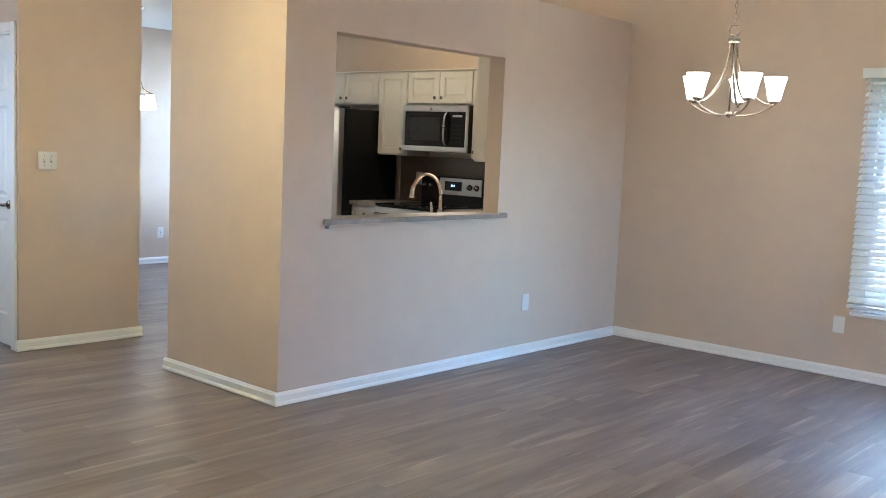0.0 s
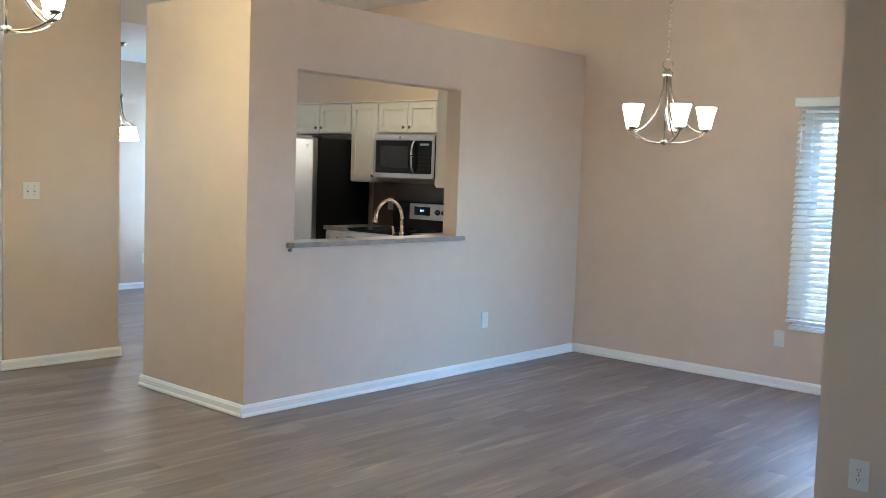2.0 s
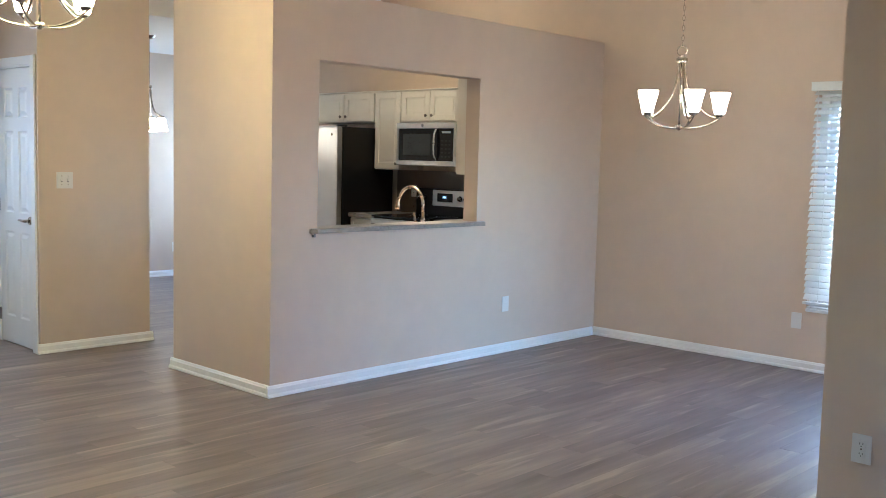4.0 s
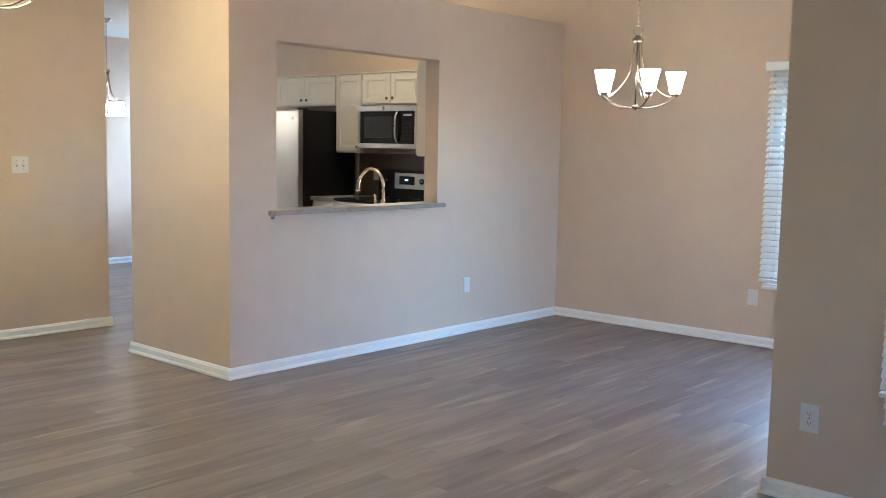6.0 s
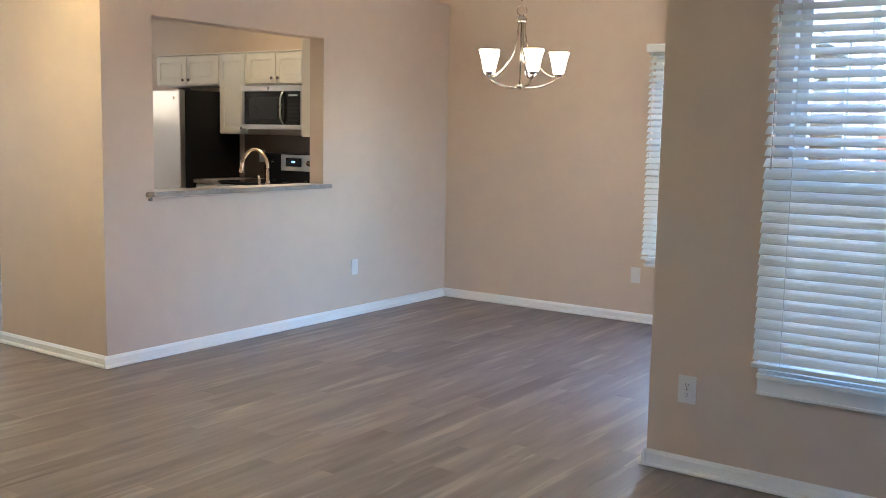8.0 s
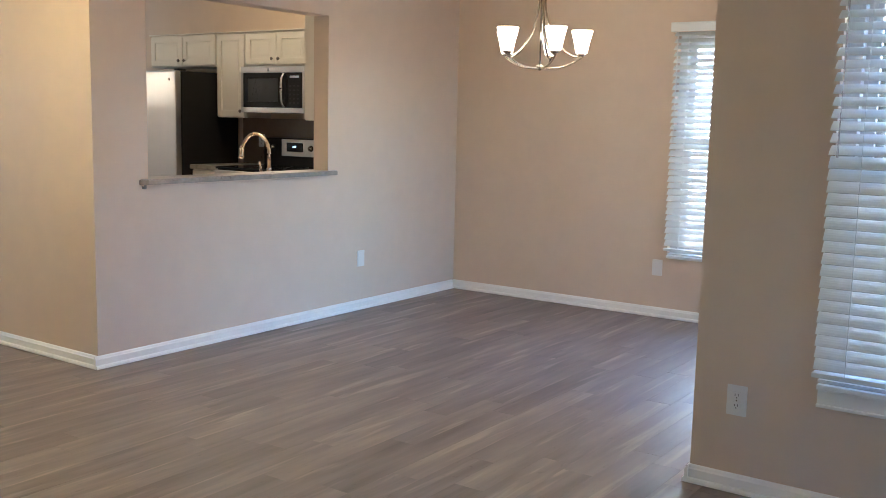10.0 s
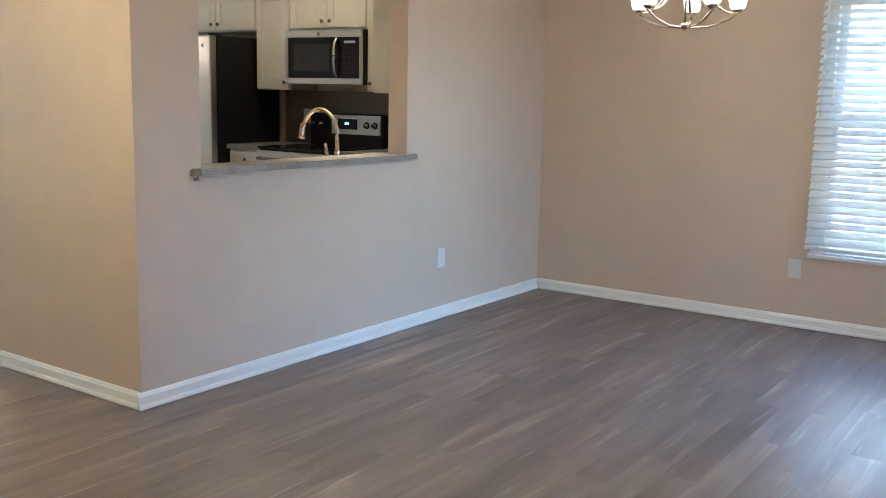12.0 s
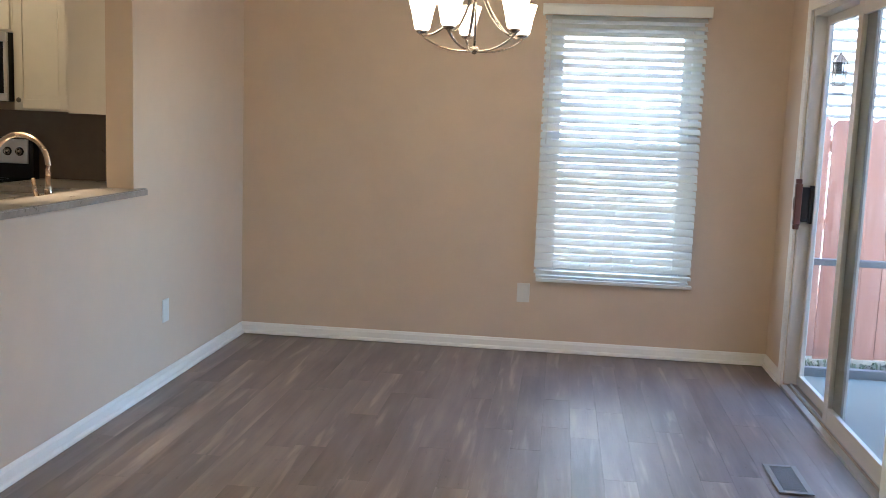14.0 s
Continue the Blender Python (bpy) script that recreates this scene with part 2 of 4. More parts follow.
CHAMPAGNE = brushed("champagne_bronze", (0.50, 0.38, 0.27), 0.28, (1, 1, 0.1))
TANSILL = mat("tan_wood_sill", (0.34, 0.27, 0.21), 0.5, 0, 0.2, 30)
SHADED_VINYL = mat("shaded_vinyl", (0.22, 0.20, 0.185), 0.5, 0, 0.08, 12)
OVERSTEEL = brushed("satin_steel_trim", (0.66, 0.64, 0.60), 0.22, (1, 1, 0.1))


# ---- builders ----
def bm_new():
    return bmesh.new()


def box(bm, x0, x1, y0, y1, z0, z1, bevel=0.0, m=None):
    """A box between two corners, with eased edges if bevel is given."""
    r = bmesh.ops.create_cube(bm, size=1.0)
    vs = r["verts"]
    for v in vs:
        v.co = Vector((x0 + (v.co.x + 0.5) * (x1 - x0), y0 + (v.co.y + 0.5) * (y1 - y0), z0 + (v.co.z + 0.5) * (z1 - z0)))
    if bevel:
        es = list({e for v in vs for e in v.link_edges})
        out = bmesh.ops.bevel(bm, geom=es, offset=bevel, segments=2, profile=0.6, affect="EDGES")
        vs = list({v for f in out["faces"] for v in f.verts} | {v for v in vs if v.is_valid})
    if m is not None:
        bmesh.ops.transform(bm, matrix=m, verts=[v for v in vs if v.is_valid])
    return bm


def cyl(bm, r0, r1, z0, z1, seg=20, m=None, caps=True):
    """A round, tapering piece along z."""
    r = bmesh.ops.create_cone(bm, cap_ends=caps, segments=seg, radius1=r0, radius2=r1, depth=z1 - z0)
    bmesh.ops.translate(bm, vec=(0, 0, (z0 + z1) / 2), verts=r["verts"])
    if m is not None:
        bmesh.ops.transform(bm, matrix=m, verts=r["verts"])
    return bm


def lathe(bm, profile, seg=28, m=None):
    """A turned shape from (radius, height) pairs."""
    rings = []
    for r, z in profile:
        ring = [bm.verts.new((r * math.cos(2 * math.pi * i / seg), r * math.sin(2 * math.pi * i / seg), z)) for i in range(seg)]
        rings.append(ring)
    for a, b in zip(rings, rings[1:]):
        for i in range(seg):
            bm.faces.new((a[i], a[(i + 1) % seg], b[(i + 1) % seg], b[i]))
    if m is not None:
        bmesh.ops.transform(bm, matrix=m, verts=[v for r in rings for v in r])
    return bm


def tube(bm, pts, r, seg=10, flat=1.0):
    """A round (or flattened) bar swept along points."""
    pts = [Vector(p) for p in pts]
    rings = []
    ref = Vector((0, 0, 1))
    for i, p in enumerate(pts):
        d = (pts[min(i + 1, len(pts) - 1)] - pts[max(i - 1, 0)]).normalized()
        side = d.cross(ref)
        side = side.normalized() if side.length > 1e-3 else (rings and last_side or Vector((1, 0, 0)))
        last_side = side
        up = side.cross(d).normalized()
        rr = r[i] if isinstance(r, (list, tuple)) else r
        rings.append([bm.verts.new(p + side * rr * math.cos(2 * math.pi * k / seg) + up * rr * flat * math.sin(2 * math.pi * k / seg)) for k in range(seg)])
    for a, b in zip(rings, rings[1:]):
        for k in range(seg):
            bm.faces.new((a[k], a[(k + 1) % seg], b[(k + 1) % seg], b[k]))
    bm.faces.new(list(reversed(rings[0])))
    bm.faces.new(rings[-1])
    return bm


def mesh_of(name, bm, material, smooth=False):
    bmesh.ops.recalc_face_normals(bm, faces=bm.faces)
    me = bpy.data.meshes.new(name)
    bm.to_mesh(me)
    bm.free()
    me.materials.append(material)
    if smooth:
        for p in me.polygons:
            p.use_smooth = True
    return me


def part(name, bm, material, parent=None, label="", smooth=False, m=None):
    ob = new(name, mesh_of(name, bm, material, smooth))
    if parent is not None:
        ob.parent = parent
    if m is not None:
        ob.matrix_basis = m
    if label:
        tagged(ob, label)
    return ob


def thing(name, m, label, category, group="", kind=""):
    ob = new(name)
    ob.empty_display_size = 0.1
    ob.matrix_basis = m
    return tagged(ob, label, category, group, kind)


def struct(name, bm, material, label, category):
    return tagged(part(name, bm, material), label, category, kind="structure")


def wall_boxes(along, a0, a1, t0, t1, z0, z1, holes=()):
    """A wall along x or y with rectangular openings (a, a, z, z) through it."""
    bm = bm_new()

    def put(p, q, zz0, zz1):
        if q - p < 1e-4 or zz1 - zz0 < 1e-4:
            return
        if along == "x":
            box(bm, p, q, t0, t1, zz0, zz1)
        else:
            box(bm, t0, t1, p, q, zz0, zz1)

    at = a0
    for h0, h1, hz0, hz1 in sorted(holes):
        put(at, h0, z0, z1)
        put(h0, h1, z0, hz0)
        put(h0, h1, hz1, z1)
        at = h1
    put(at, a1, z0, z1)
    return bm


H = 3.04       # main ceiling
HL = 2.57      # low ceiling of the breakfast room
PX = -0.015    # pass-through wall, dining face
PT = 0.13
WY = 3.37      # far dining wall
NY = 0.44      # living room window wall
NX = 3.106     # outer corner where the living room wall ends
SX = 3.176     # sliding door wall
DX = -2.06     # closet block, hall face
CY = -0.458    # closet door wall
FX = -2.90     # front door wall
BX = -5.47     # breakfast room far wall

# ---- walls ----
P_OPEN = (0.362, 1.836, 0.975, 2.028)
struct("wall_pass_through", wall_boxes("y", 0.015, WY, PX - PT, PX, 0, 2.44, [P_OPEN]), WALL, "beige painted partition wall with a kitchen pass-through", "wall")
struct("wall_end", wall_boxes("x", -1.09, PX - PT, 0.015, 0.145, 0, 2.44), WALL, "beige painted end of the kitchen partition", "wall")
W_OPEN = (1.802, 2.700, 0.455, 1.99)
struct("wall_far", wall_boxes("x", BX - 0.15, SX + 0.145, WY, WY + 0.15, 0, H + 0.1, [W_OPEN, (-5.35, -4.25, 0.65, 2.15)]), WALL, "beige painted dining room wall with one window", "wall")
N_OPEN = (3.552, 4.45, 0.475, 2.01)
struct("wall_near", wall_boxes("x", NX, 7.5, NY, NY + 0.15, 0, H + 0.1, [N_OPEN]), WALL, "beige painted living room wall with one window", "wall")
S_OPEN = (1.24, 2.909, -0.02, 2.0)
struct("wall_slider", wall_boxes("y", NY + 0.15, WY, SX, SX + 0.10, 0, H + 0.1, [S_OPEN]), WALL, "beige painted wall with the sliding patio door", "wall")
C_OPEN = (-2.765, -2.145, 0, 2.035)
struct("wall_closet", wall_boxes("x", FX, DX, CY, CY + 0.1, 0, H, [C_OPEN]), WALL, "beige painted wall round the hall closet door", "wall")
struct("wall_hall", wall_boxes("y", CY + 0.1, 0.39, DX - 0.1, DX, 0, H), WALL, "beige painted side of the hall closet", "wall")
struct("wall_closet_back", wall_boxes("x", FX, DX - 0.1, 0.29, 0.39, 0, H), WALL, "beige painted back of the hall closet", "wall")
F_OPEN = (-1.80, -0.575, 0, 2.04)
struct("wall_front", wall_boxes("y", -5.6, 0.39, FX - 0.15, FX, 0, H + 0.1, [F_OPEN]), WALL, "beige painted wall round the front door", "wall")
struct("wall_breakfast_front", wall_boxes("x", BX - 0.15, FX - 0.15, 0.39, 0.54, 0, H + 0.1), WALL, "painted breakfast room wall", "wall")
struct("wall_breakfast_far", wall_boxes("y", 0.54, WY, BX - 0.15, BX, 0, H + 0.1), WALL, "painted far wall of the breakfast room", "wall")
struct("wall_living_right", wall_boxes("y", -5.6, NY + 0.15, 7.5, 7.65, 0, H + 0.1, [(-3.5, -2.0, 0.8, 2.1)]), WALL, "beige painted living room side wall", "wall")
struct("wall_living_back", wall_boxes("x", FX - 0.15, 7.65, -5.75, -5.6, 0, H + 0.1), WALL, "beige painted living room back wall", "wall")

bm = bm_new()
box(bm, FX - 0.15, 7.65, -5.75, NY + 0.15, H, H + 0.12)
box(bm, -2.75, SX + 0.145, NY + 0.15, WY + 0.15, H, H + 0.12)
struct("ceiling", bm, CEIL, "white painted high ceiling", "ceiling")
bm = bm_new()
box(bm, BX - 0.15, -2.75, 0.39, WY, HL, HL + 0.12)
box(bm, -2.83, -2.75, 0.39, WY, HL + 0.12, H)
struct("ceiling_breakfast", bm, CEIL, "white painted low ceiling of the breakfast room", "ceiling")
bm = bm_new()
box(bm, FX - 0.6, 8.0, -6.1, NY + 0.55, H + 0.13, H + 0.3)
box(bm, BX - 0.6, SX + 0.5, NY + 0.55, WY + 0.55, H + 0.13, H + 0.3)
struct("roof", bm, ROOF, "dark shingle roof of the house", "roof")


# ---- baseboards ----
def baseboard(p, q, inward, label="white painted baseboard with shoe moulding"):
    """A moulded baseboard from p to q; inward is the unit vector into the room. Ends are mitred by butting."""
    p, q, n = Vector((*p, 0)), Vector((*q, 0)), Vector((*inward, 0))
    prof = [(0, 0.004), (0.024, 0.004), (0.024, 0.012), (0.020, 0.020), (0.0135, 0.024), (0.0135, 0.056), (0.010, 0.061), (0.0075, 0.068), (0.004, 0.073), (0, 0.073)]
    bm = bm_new()
    ends = []
    for e in (p, q):
        ends.append([bm.verts.new(e + n * d + Vector((0, 0, z))) for d, z in prof])
    k = len(prof)
    for i in range(k):
        bm.faces.new((ends[0][i], ends[0][(i + 1) % k], ends[1][(i + 1) % k], ends[1][i]))
    bm.faces.new(ends[0])
    bm.faces.new(list(reversed(ends[1])))
    return struct("baseboard", bm, WHITE, label, "baseboard")


baseboard((PX, -0.009), (PX, WY - 0.024), (1, 0))
baseboard((-1.114, 0.015), (PX, 0.015), (0, -1))
baseboard((-1.09, 0.0155), (-1.09, 0.145), (-1, 0))
baseboard((PX, WY), (SX, WY), (0, -1))
baseboard((SX, 2.976), (SX, WY - 0.024), (-1, 0))
baseboard((SX, NY + 0.15), (SX, 1.172), (-1, 0))
baseboard((NX, NY - 0.024), (NX, NY + 0.15), (-1, 0))
baseboard((NX, NY), (7.5, NY), (0, -1))
baseboard((DX, CY - 0.024), (DX, 0.414), (1, 0))
baseboard((DX - 0.1, 0.39), (DX, 0.39), (0, 1))
baseboard((-2.08, CY), (DX, CY), (0, -1))
baseboard((BX, 0.54), (BX, WY), (1, 0))
baseboard((FX, -5.6), (FX, -1.87), (1, 0))
baseboard((FX, -5.6), (7.5, -5.6), (0, 1))
baseboard((7.5, -5.57), (7.5, NY - 0.03), (-1, 0))
baseboard((BX + 0.02, WY), (-3.42, WY), (0, -1))

# ---- ground outside ----
bm = bm_new()
bmesh.ops.create_grid(bm, x_segments=24, y_segments=24, size=400)
for v in bm.verts:
    v.co.z = -0.26
struct("ground", bm, SOIL, "bare soil and sparse gravel round the house", "ground")
bm = bm_new()
box(bm, SX + 0.10, 7.2, NY + 0.15, 3.70, -0.4, -0.10, 0.012)
struct("pavement_patio", bm, CONC, "grey concrete patio slab beside the sliding door", "patio")
bm = bm_new()
box(bm, -6.2, FX - 0.15, -2.6, 0.38, -0.4, -0.06, 0.012)
struct("pavement_porch", bm, CONC, "grey concrete porch before the front door", "porch")


# ---- windows ----
def window_unit(name, m, w, h, label, apron=0.03):
    """A double-hung vinyl window set in an opening; local x across, y outward (0 is the room face), z up."""
    ob = thing(name, m, label, "window", kind="structure")
    bm = bm_new()
    for x0, x1, z0, z1 in ((0, 0.055, 0, h), (w - 0.055, w, 0, h), (0.055, w - 0.055, 0, 0.035), (0.055, w - 0.055, h - 0.035, h)):
        box(bm, x0, x1, 0.05, 0.13, z0, z1, 0.003)
    part("window_frame", bm, VINYL, ob)
    mid = h * 0.5
    for nm, z0, z1, y0 in (("upper_sash", mid - 0.02, h - 0.035, 0.098), ("lower_sash", 0.035, mid + 0.02, 0.066)):
        bm = bm_new()
        s = 0.048
        for x0, x1, a, b in ((0.055, 0.055 + s, z0, z1), (w - 0.055 - s, w - 0.055, z0, z1), (0.055 + s, w - 0.055 - s, z0, z0 + s), (0.055 + s, w - 0.055 - s, z1 - s, z1)):
            box(bm, x0, x1, y0, y0 + 0.028, a, b, 0.003)
        sash = part(nm, bm, VINYL, ob)
        bm = bm_new()
        box(bm, 0.055 + s - 0.004, w - 0.055 - s + 0.004, y0 + 0.012, y0 + 0.016, z0 + s - 0.004, z1 - s + 0.004)
        g = part("pane", bm, GLASS, sash)
        g.visible_shadow = False
    bm = bm_new()
    box(bm, 0.004, w + 0.018, -0.030, -0.002, -0.020, 0.0, 0.004)
    box(bm, 0.002, w - 0.002, -0.002, 0.05, -0.0, 0.012, 0.002)
    drop = max(apron, 0.03)
    box(bm, 0.006, w + 0.016, -0.016, -0.001, -drop + 0.006, -0.0205, 0.003)
    if apron > 0.05:
        box(bm, 0.004, w + 0.018, -0.022, -0.001, -drop, -drop + 0.0125, 0.004)
    part("window_sill", bm, WHITE, ob)
    return ob


def blind(m, w, h, label, wand, pitch, open_top, open_low, holes):
    """A wide-slat blind hung in front of an opening; local x across, y into the wall, z down from the top."""
    ob = thing("window_blind", m, label, "blind", "window blinds")
    bm = bm_new()
    box(bm, -0.008, w + 0.008, -0.075, -0.062, -0.062, 0.0, 0.004)
    box(bm, -0.008, 0.004, -0.062, 0.0, -0.062, 0.0, 0.002)
    box(bm, w - 0.004, w + 0.008, -0.062, 0.0, -0.062, 0.0, 0.002)
    box(bm, -0.008, w + 0.008, -0.080, -0.060, -0.012, -0.002, 0.003)
    part("valance", bm, BLIND, ob, "white moulded valance")
    bm = bm_new()
    box(bm, 0.01, w - 0.01, -0.055, -0.005, -0.055, -0.008, 0.003)
    part("headrail", bm, BLIND, ob)
    rnd = random.Random(int(w * 1000 + h * 77))
    n = int((h - 0.11) / pitch)
    bm = bm_new()
    sw = 0.0508
    xs = [0.012] + [hx * w + e for hx in holes for e in (-0.002, 0.002)] + [w - 0.012]
    us = (0.0, 0.2, 0.42, 0.58, 0.8, 1.0)
    top = [[bm.verts.new((x, (u - 0.5) * sw, 0.0022 * (1 - (2 * u - 1) ** 2))) for x in xs] for u in us]
    bot = [[bm.verts.new((v.co.x, v.co.y, v.co.z - 0.0026)) for v in r] for r in top]
    solid = {(i, k) for i in range(len(xs) - 1) for k in range(5) if not (k == 2 and i % 2)}
    for i, k in solid:
        bm.faces.new((top[k][i], top[k][i + 1], top[k + 1][i + 1], top[k + 1][i]))
        bm.faces.new((bot[k][i], bot[k + 1][i], bot[k + 1][i + 1], bot[k][i + 1]))
        for di, dk, p, q in ((-1, 0, (k, i), (k + 1, i)), (1, 0, (k, i + 1), (k + 1, i + 1)), (0, -1, (k, i), (k, i + 1)), (0, 1, (k + 1, i), (k + 1, i + 1))):
            if (i + di, k + dk) not in solid:
                bm.faces.new((top[p[0]][p[1]], top[q[0]][q[1]], bot[q[0]][q[1]], bot[p[0]][p[1]]))
    slat_me = mesh_of("slat", bm, BLIND)
    for i in range(n):
        z = -0.075 - i * pitch
        u = i / n
        ang = (open_top if u < 0.48 else open_low) + 7 * u + rnd.uniform(-0.6, 0.6)
        s = new("slat", slat_me)
        s.parent = ob
        s.matrix_basis = pose(rnd.uniform(-0.001, 0.001), -0.034, z, ang, 0, rnd.uniform(-0.08, 0.08))
    zb = -0.075 - n * pitch
    bm = bm_new()
    box(bm, 0.01, w - 0.01, -0.058, -0.010, zb - 0.010, zb + 0.008, 0.004)
    part("bottom_rail", bm, BLIND, ob)
    for fx in (0.13, 0.5, 0.87):
        bm = bm_new()
        for y in (-0.062, -0.006):
            tube(bm, [(fx * w, y, -0.06), (fx * w, y, zb)], 0.0011, 5)
        part("ladder_cord", bm, BLIND, ob)
    bm = bm_new()
    tube(bm, [(0.045, -0.072, -0.05), (0.047, -0.072, -0.45), (0.045, -0.072, -0.80)], 0.0035, 7)
    part("tilt_wand", bm, wand, ob)
    return ob


window_unit("window_1", pose(W_OPEN[0], WY, W_OPEN[2]), W_OPEN[1] - W_OPEN[0], W_OPEN[3] - W_OPEN[2], "white vinyl double-hung window in the dining room wall")
blind(pose(1.782, WY, 2.052), 0.935, 1.63, "white wide-slat blind half tilted over the dining window", PLASTIC, 0.0448, 35, 42, (0.36, 0.62))
window_unit("window_2", pose(N_OPEN[0], NY, N_OPEN[2]), N_OPEN[1] - N_OPEN[0], N_OPEN[3] - N_OPEN[2], "white vinyl double-hung window in the living room wall", 0.085)
blind(pose(3.532, NY, 2.072), 0.935, 1.63, "white wide-slat blind half tilted over the living room window", CLEAR, 0.0412, 34, 49, ())
window_unit("window_3", pose(-5.35, WY, 0.65), 1.1, 1.5, "white vinyl window of the breakfast room")

# Out of view; this window is added only to let in more light.
window_unit("window_4", pose(7.5, -2.0, 0.8, 0, 0, -90), 1.5, 1.3, "unseen white vinyl side window added to let fill light into the living room")

# ---- sliding patio door ----
sl = thing("door_1", pose(0, 0, 0), "white sliding glass patio door with a screen door", "patio door", kind="structure")
bm = bm_new()
y0, y1, zt = S_OPEN[0], S_OPEN[1], S_OPEN[3]
box(bm, SX - 0.017, SX - 0.001, y1 - 0.004, y1 + 0.066, 0.0, zt + 0.066, 0.004)
box(bm, SX - 0.017, SX - 0.001, y0 - 0.066, y0 + 0.004, 0.0, zt + 0.066, 0.004)
box(bm, SX - 0.017, SX - 0.001, y0 + 0.004, y1 - 0.004, zt - 0.004, zt + 0.066, 0.004)
part("casing", bm, WHITE, sl)
bm = bm_new()
box(bm, SX, SX + 0.098, y1 - 0.035, y1 - 0.001, 0.03, zt - 0.035, 0.003)
box(bm, SX, SX + 0.098, y0 + 0.001, y0 + 0.035, 0.03, zt - 0.035, 0.003)
box(bm, SX, SX + 0.098, y0 + 0.001, y1 - 0.001, zt - 0.035, zt - 0.001, 0.003)
part("frame", bm, ALMOND, sl)
bm = bm_new()
box(bm, SX - 0.014, SX + 0.020, y0 + 0.001, y1 - 0.001, -0.018, 0.016, 0.004)
for x in (SX + 0.030, SX + 0.069):
    box(bm, x, x + 0.006, y0 + 0.036, y1 - 0.036, 0.0205, 0.034)
part("track", bm, ALU, sl, "grey aluminium threshold track")
bm = bm_new()
box(bm, SX + 0.0205, SX + 0.112, y0 + 0.001, y1 - 0.001, -0.018, 0.020, 0.003)
part("sill", bm, TANSILL, sl, "tan sill")


def leaf(name, xa, ya, yb, za, zb, stile, thick, material, with_glass=True):
    bm = bm_new()
    for a, b, c, d in ((ya, ya + stile, za, zb), (yb - stile, yb, za, zb), (ya + stile, yb - stile, za, za + stile * 1.15), (ya + stile, yb - stile, zb - stile, zb)):
        box(bm, xa, xa + thick, a, b, c, d, 0.003)
    ob = part(name, bm, material, sl)
    if with_glass:
        bm = bm_new()
        box(bm, xa + thick * 0.4, xa + thick * 0.4 + 0.005, ya + stile - 0.005, yb - stile + 0.005, za + stile * 1.15 - 0.005, zb - stile + 0.005)
        g = part("pane", bm, GLASS, ob)
        g.visible_shadow = False
    return ob


leaf("fixed_panel", SX + 0.022, y0 + 0.036, 2.20, 0.036, zt - 0.036, 0.070, 0.022, ALMOND)
outer = leaf("sliding_panel", SX + 0.060, 2.06, y1 - 0.036, 0.036, zt - 0.036, 0.045, 0.024, ALMOND)
# Same vinyl as the frame, coloured darker to paint in its backlit shade.
bm = bm_new()
box(bm, SX + 0.0455, SX + 0.0585, 2.010, 2.150, 0.036, zt - 0.036, 0.003)
part("meeting_stile", bm, SHADED_VINYL, outer, "meeting stile coloured taupe to stand for its backlit shade")
hy = y1 - 0.062
bm = bm_new()
for z0, z1, xb in ((0.868, 0.892, 0.012), (0.892, 1.108, 0.016), (1.108, 1.132, 0.012)):
    box(bm, SX - 0.034, SX - 0.016 + xb, hy - 0.014, hy + 0.014, z0, z1, 0.005)
part("door_handle", bm, REDWOOD_H, outer, "flat reddish wooden pull handle")
bm = bm_new()
box(bm, SX + 0.0002, SX + 0.0395, hy - 0.008, hy + 0.008, 0.91, 1.09, 0.003)
part("handle_post", bm, BLACKP, outer, "black handle body")
bm = bm_new()
box(bm, SX + 0.040, SX + 0.0595, hy - 0.013, hy + 0.013, 0.90, 1.10, 0.004)
part("backplate", bm, BRONZE, outer, "dark bronze backplate")
bm = bm_new()
box(bm, SX - 0.0205, SX - 0.0172, y1 + 0.004, y1 + 0.022, 0.965, 1.03, 0.001)
part("strike_plate", bm, BRONZE, sl, "dark strike plate")

# ---- hall doors ----
def panelled_leaf(parent, name, m, w, h, t, panels, material):
    """A moulded door leaf: local x across, y 0 is the face, z up; panels are raised fields with sunk borders."""
    bm = bm_new()
    box(bm, 0, w, 0.012, t, 0, h, 0.002)
    xs = sorted({0, w} | {v for p in panels for v in p[:2]})
    zs = sorted({0, h} | {v for p in panels for v in p[2:]})
    for a, b in zip(xs, xs[1:]):
        for c, d in zip(zs, zs[1:]):
            mx, mz = (a + b) / 2, (c + d) / 2
            if not any(p[0] < mx < p[1] and p[2] < mz < p[3] for p in panels):
                box(bm, a, b, 0, 0.0125, c, d)
    ob = part(name, bm, material, parent, m=m)
    for p in panels:
        bm = bm_new()
        loops = []
        for inset, y in ((0, 0.0), (0.010, 0.0112), (0.018, 0.0112), (0.042, 0.002)):
            x0, x1, z0, z1 = p[0] + inset, p[1] - inset, p[2] + inset, p[3] - inset
            loops.append([bm.verts.new(v) for v in ((x0, y, z0), (x1, y, z0), (x1, y, z1), (x0, y, z1))])
        for a, b in zip(loops, loops[1:]):
            for i in range(4):
                bm.faces.new((a[i], a[(i + 1) % 4], b[(i + 1) % 4], b[i]))
        bm.faces.new(loops[-1])
        part("panel", bm, material, ob)
    return ob


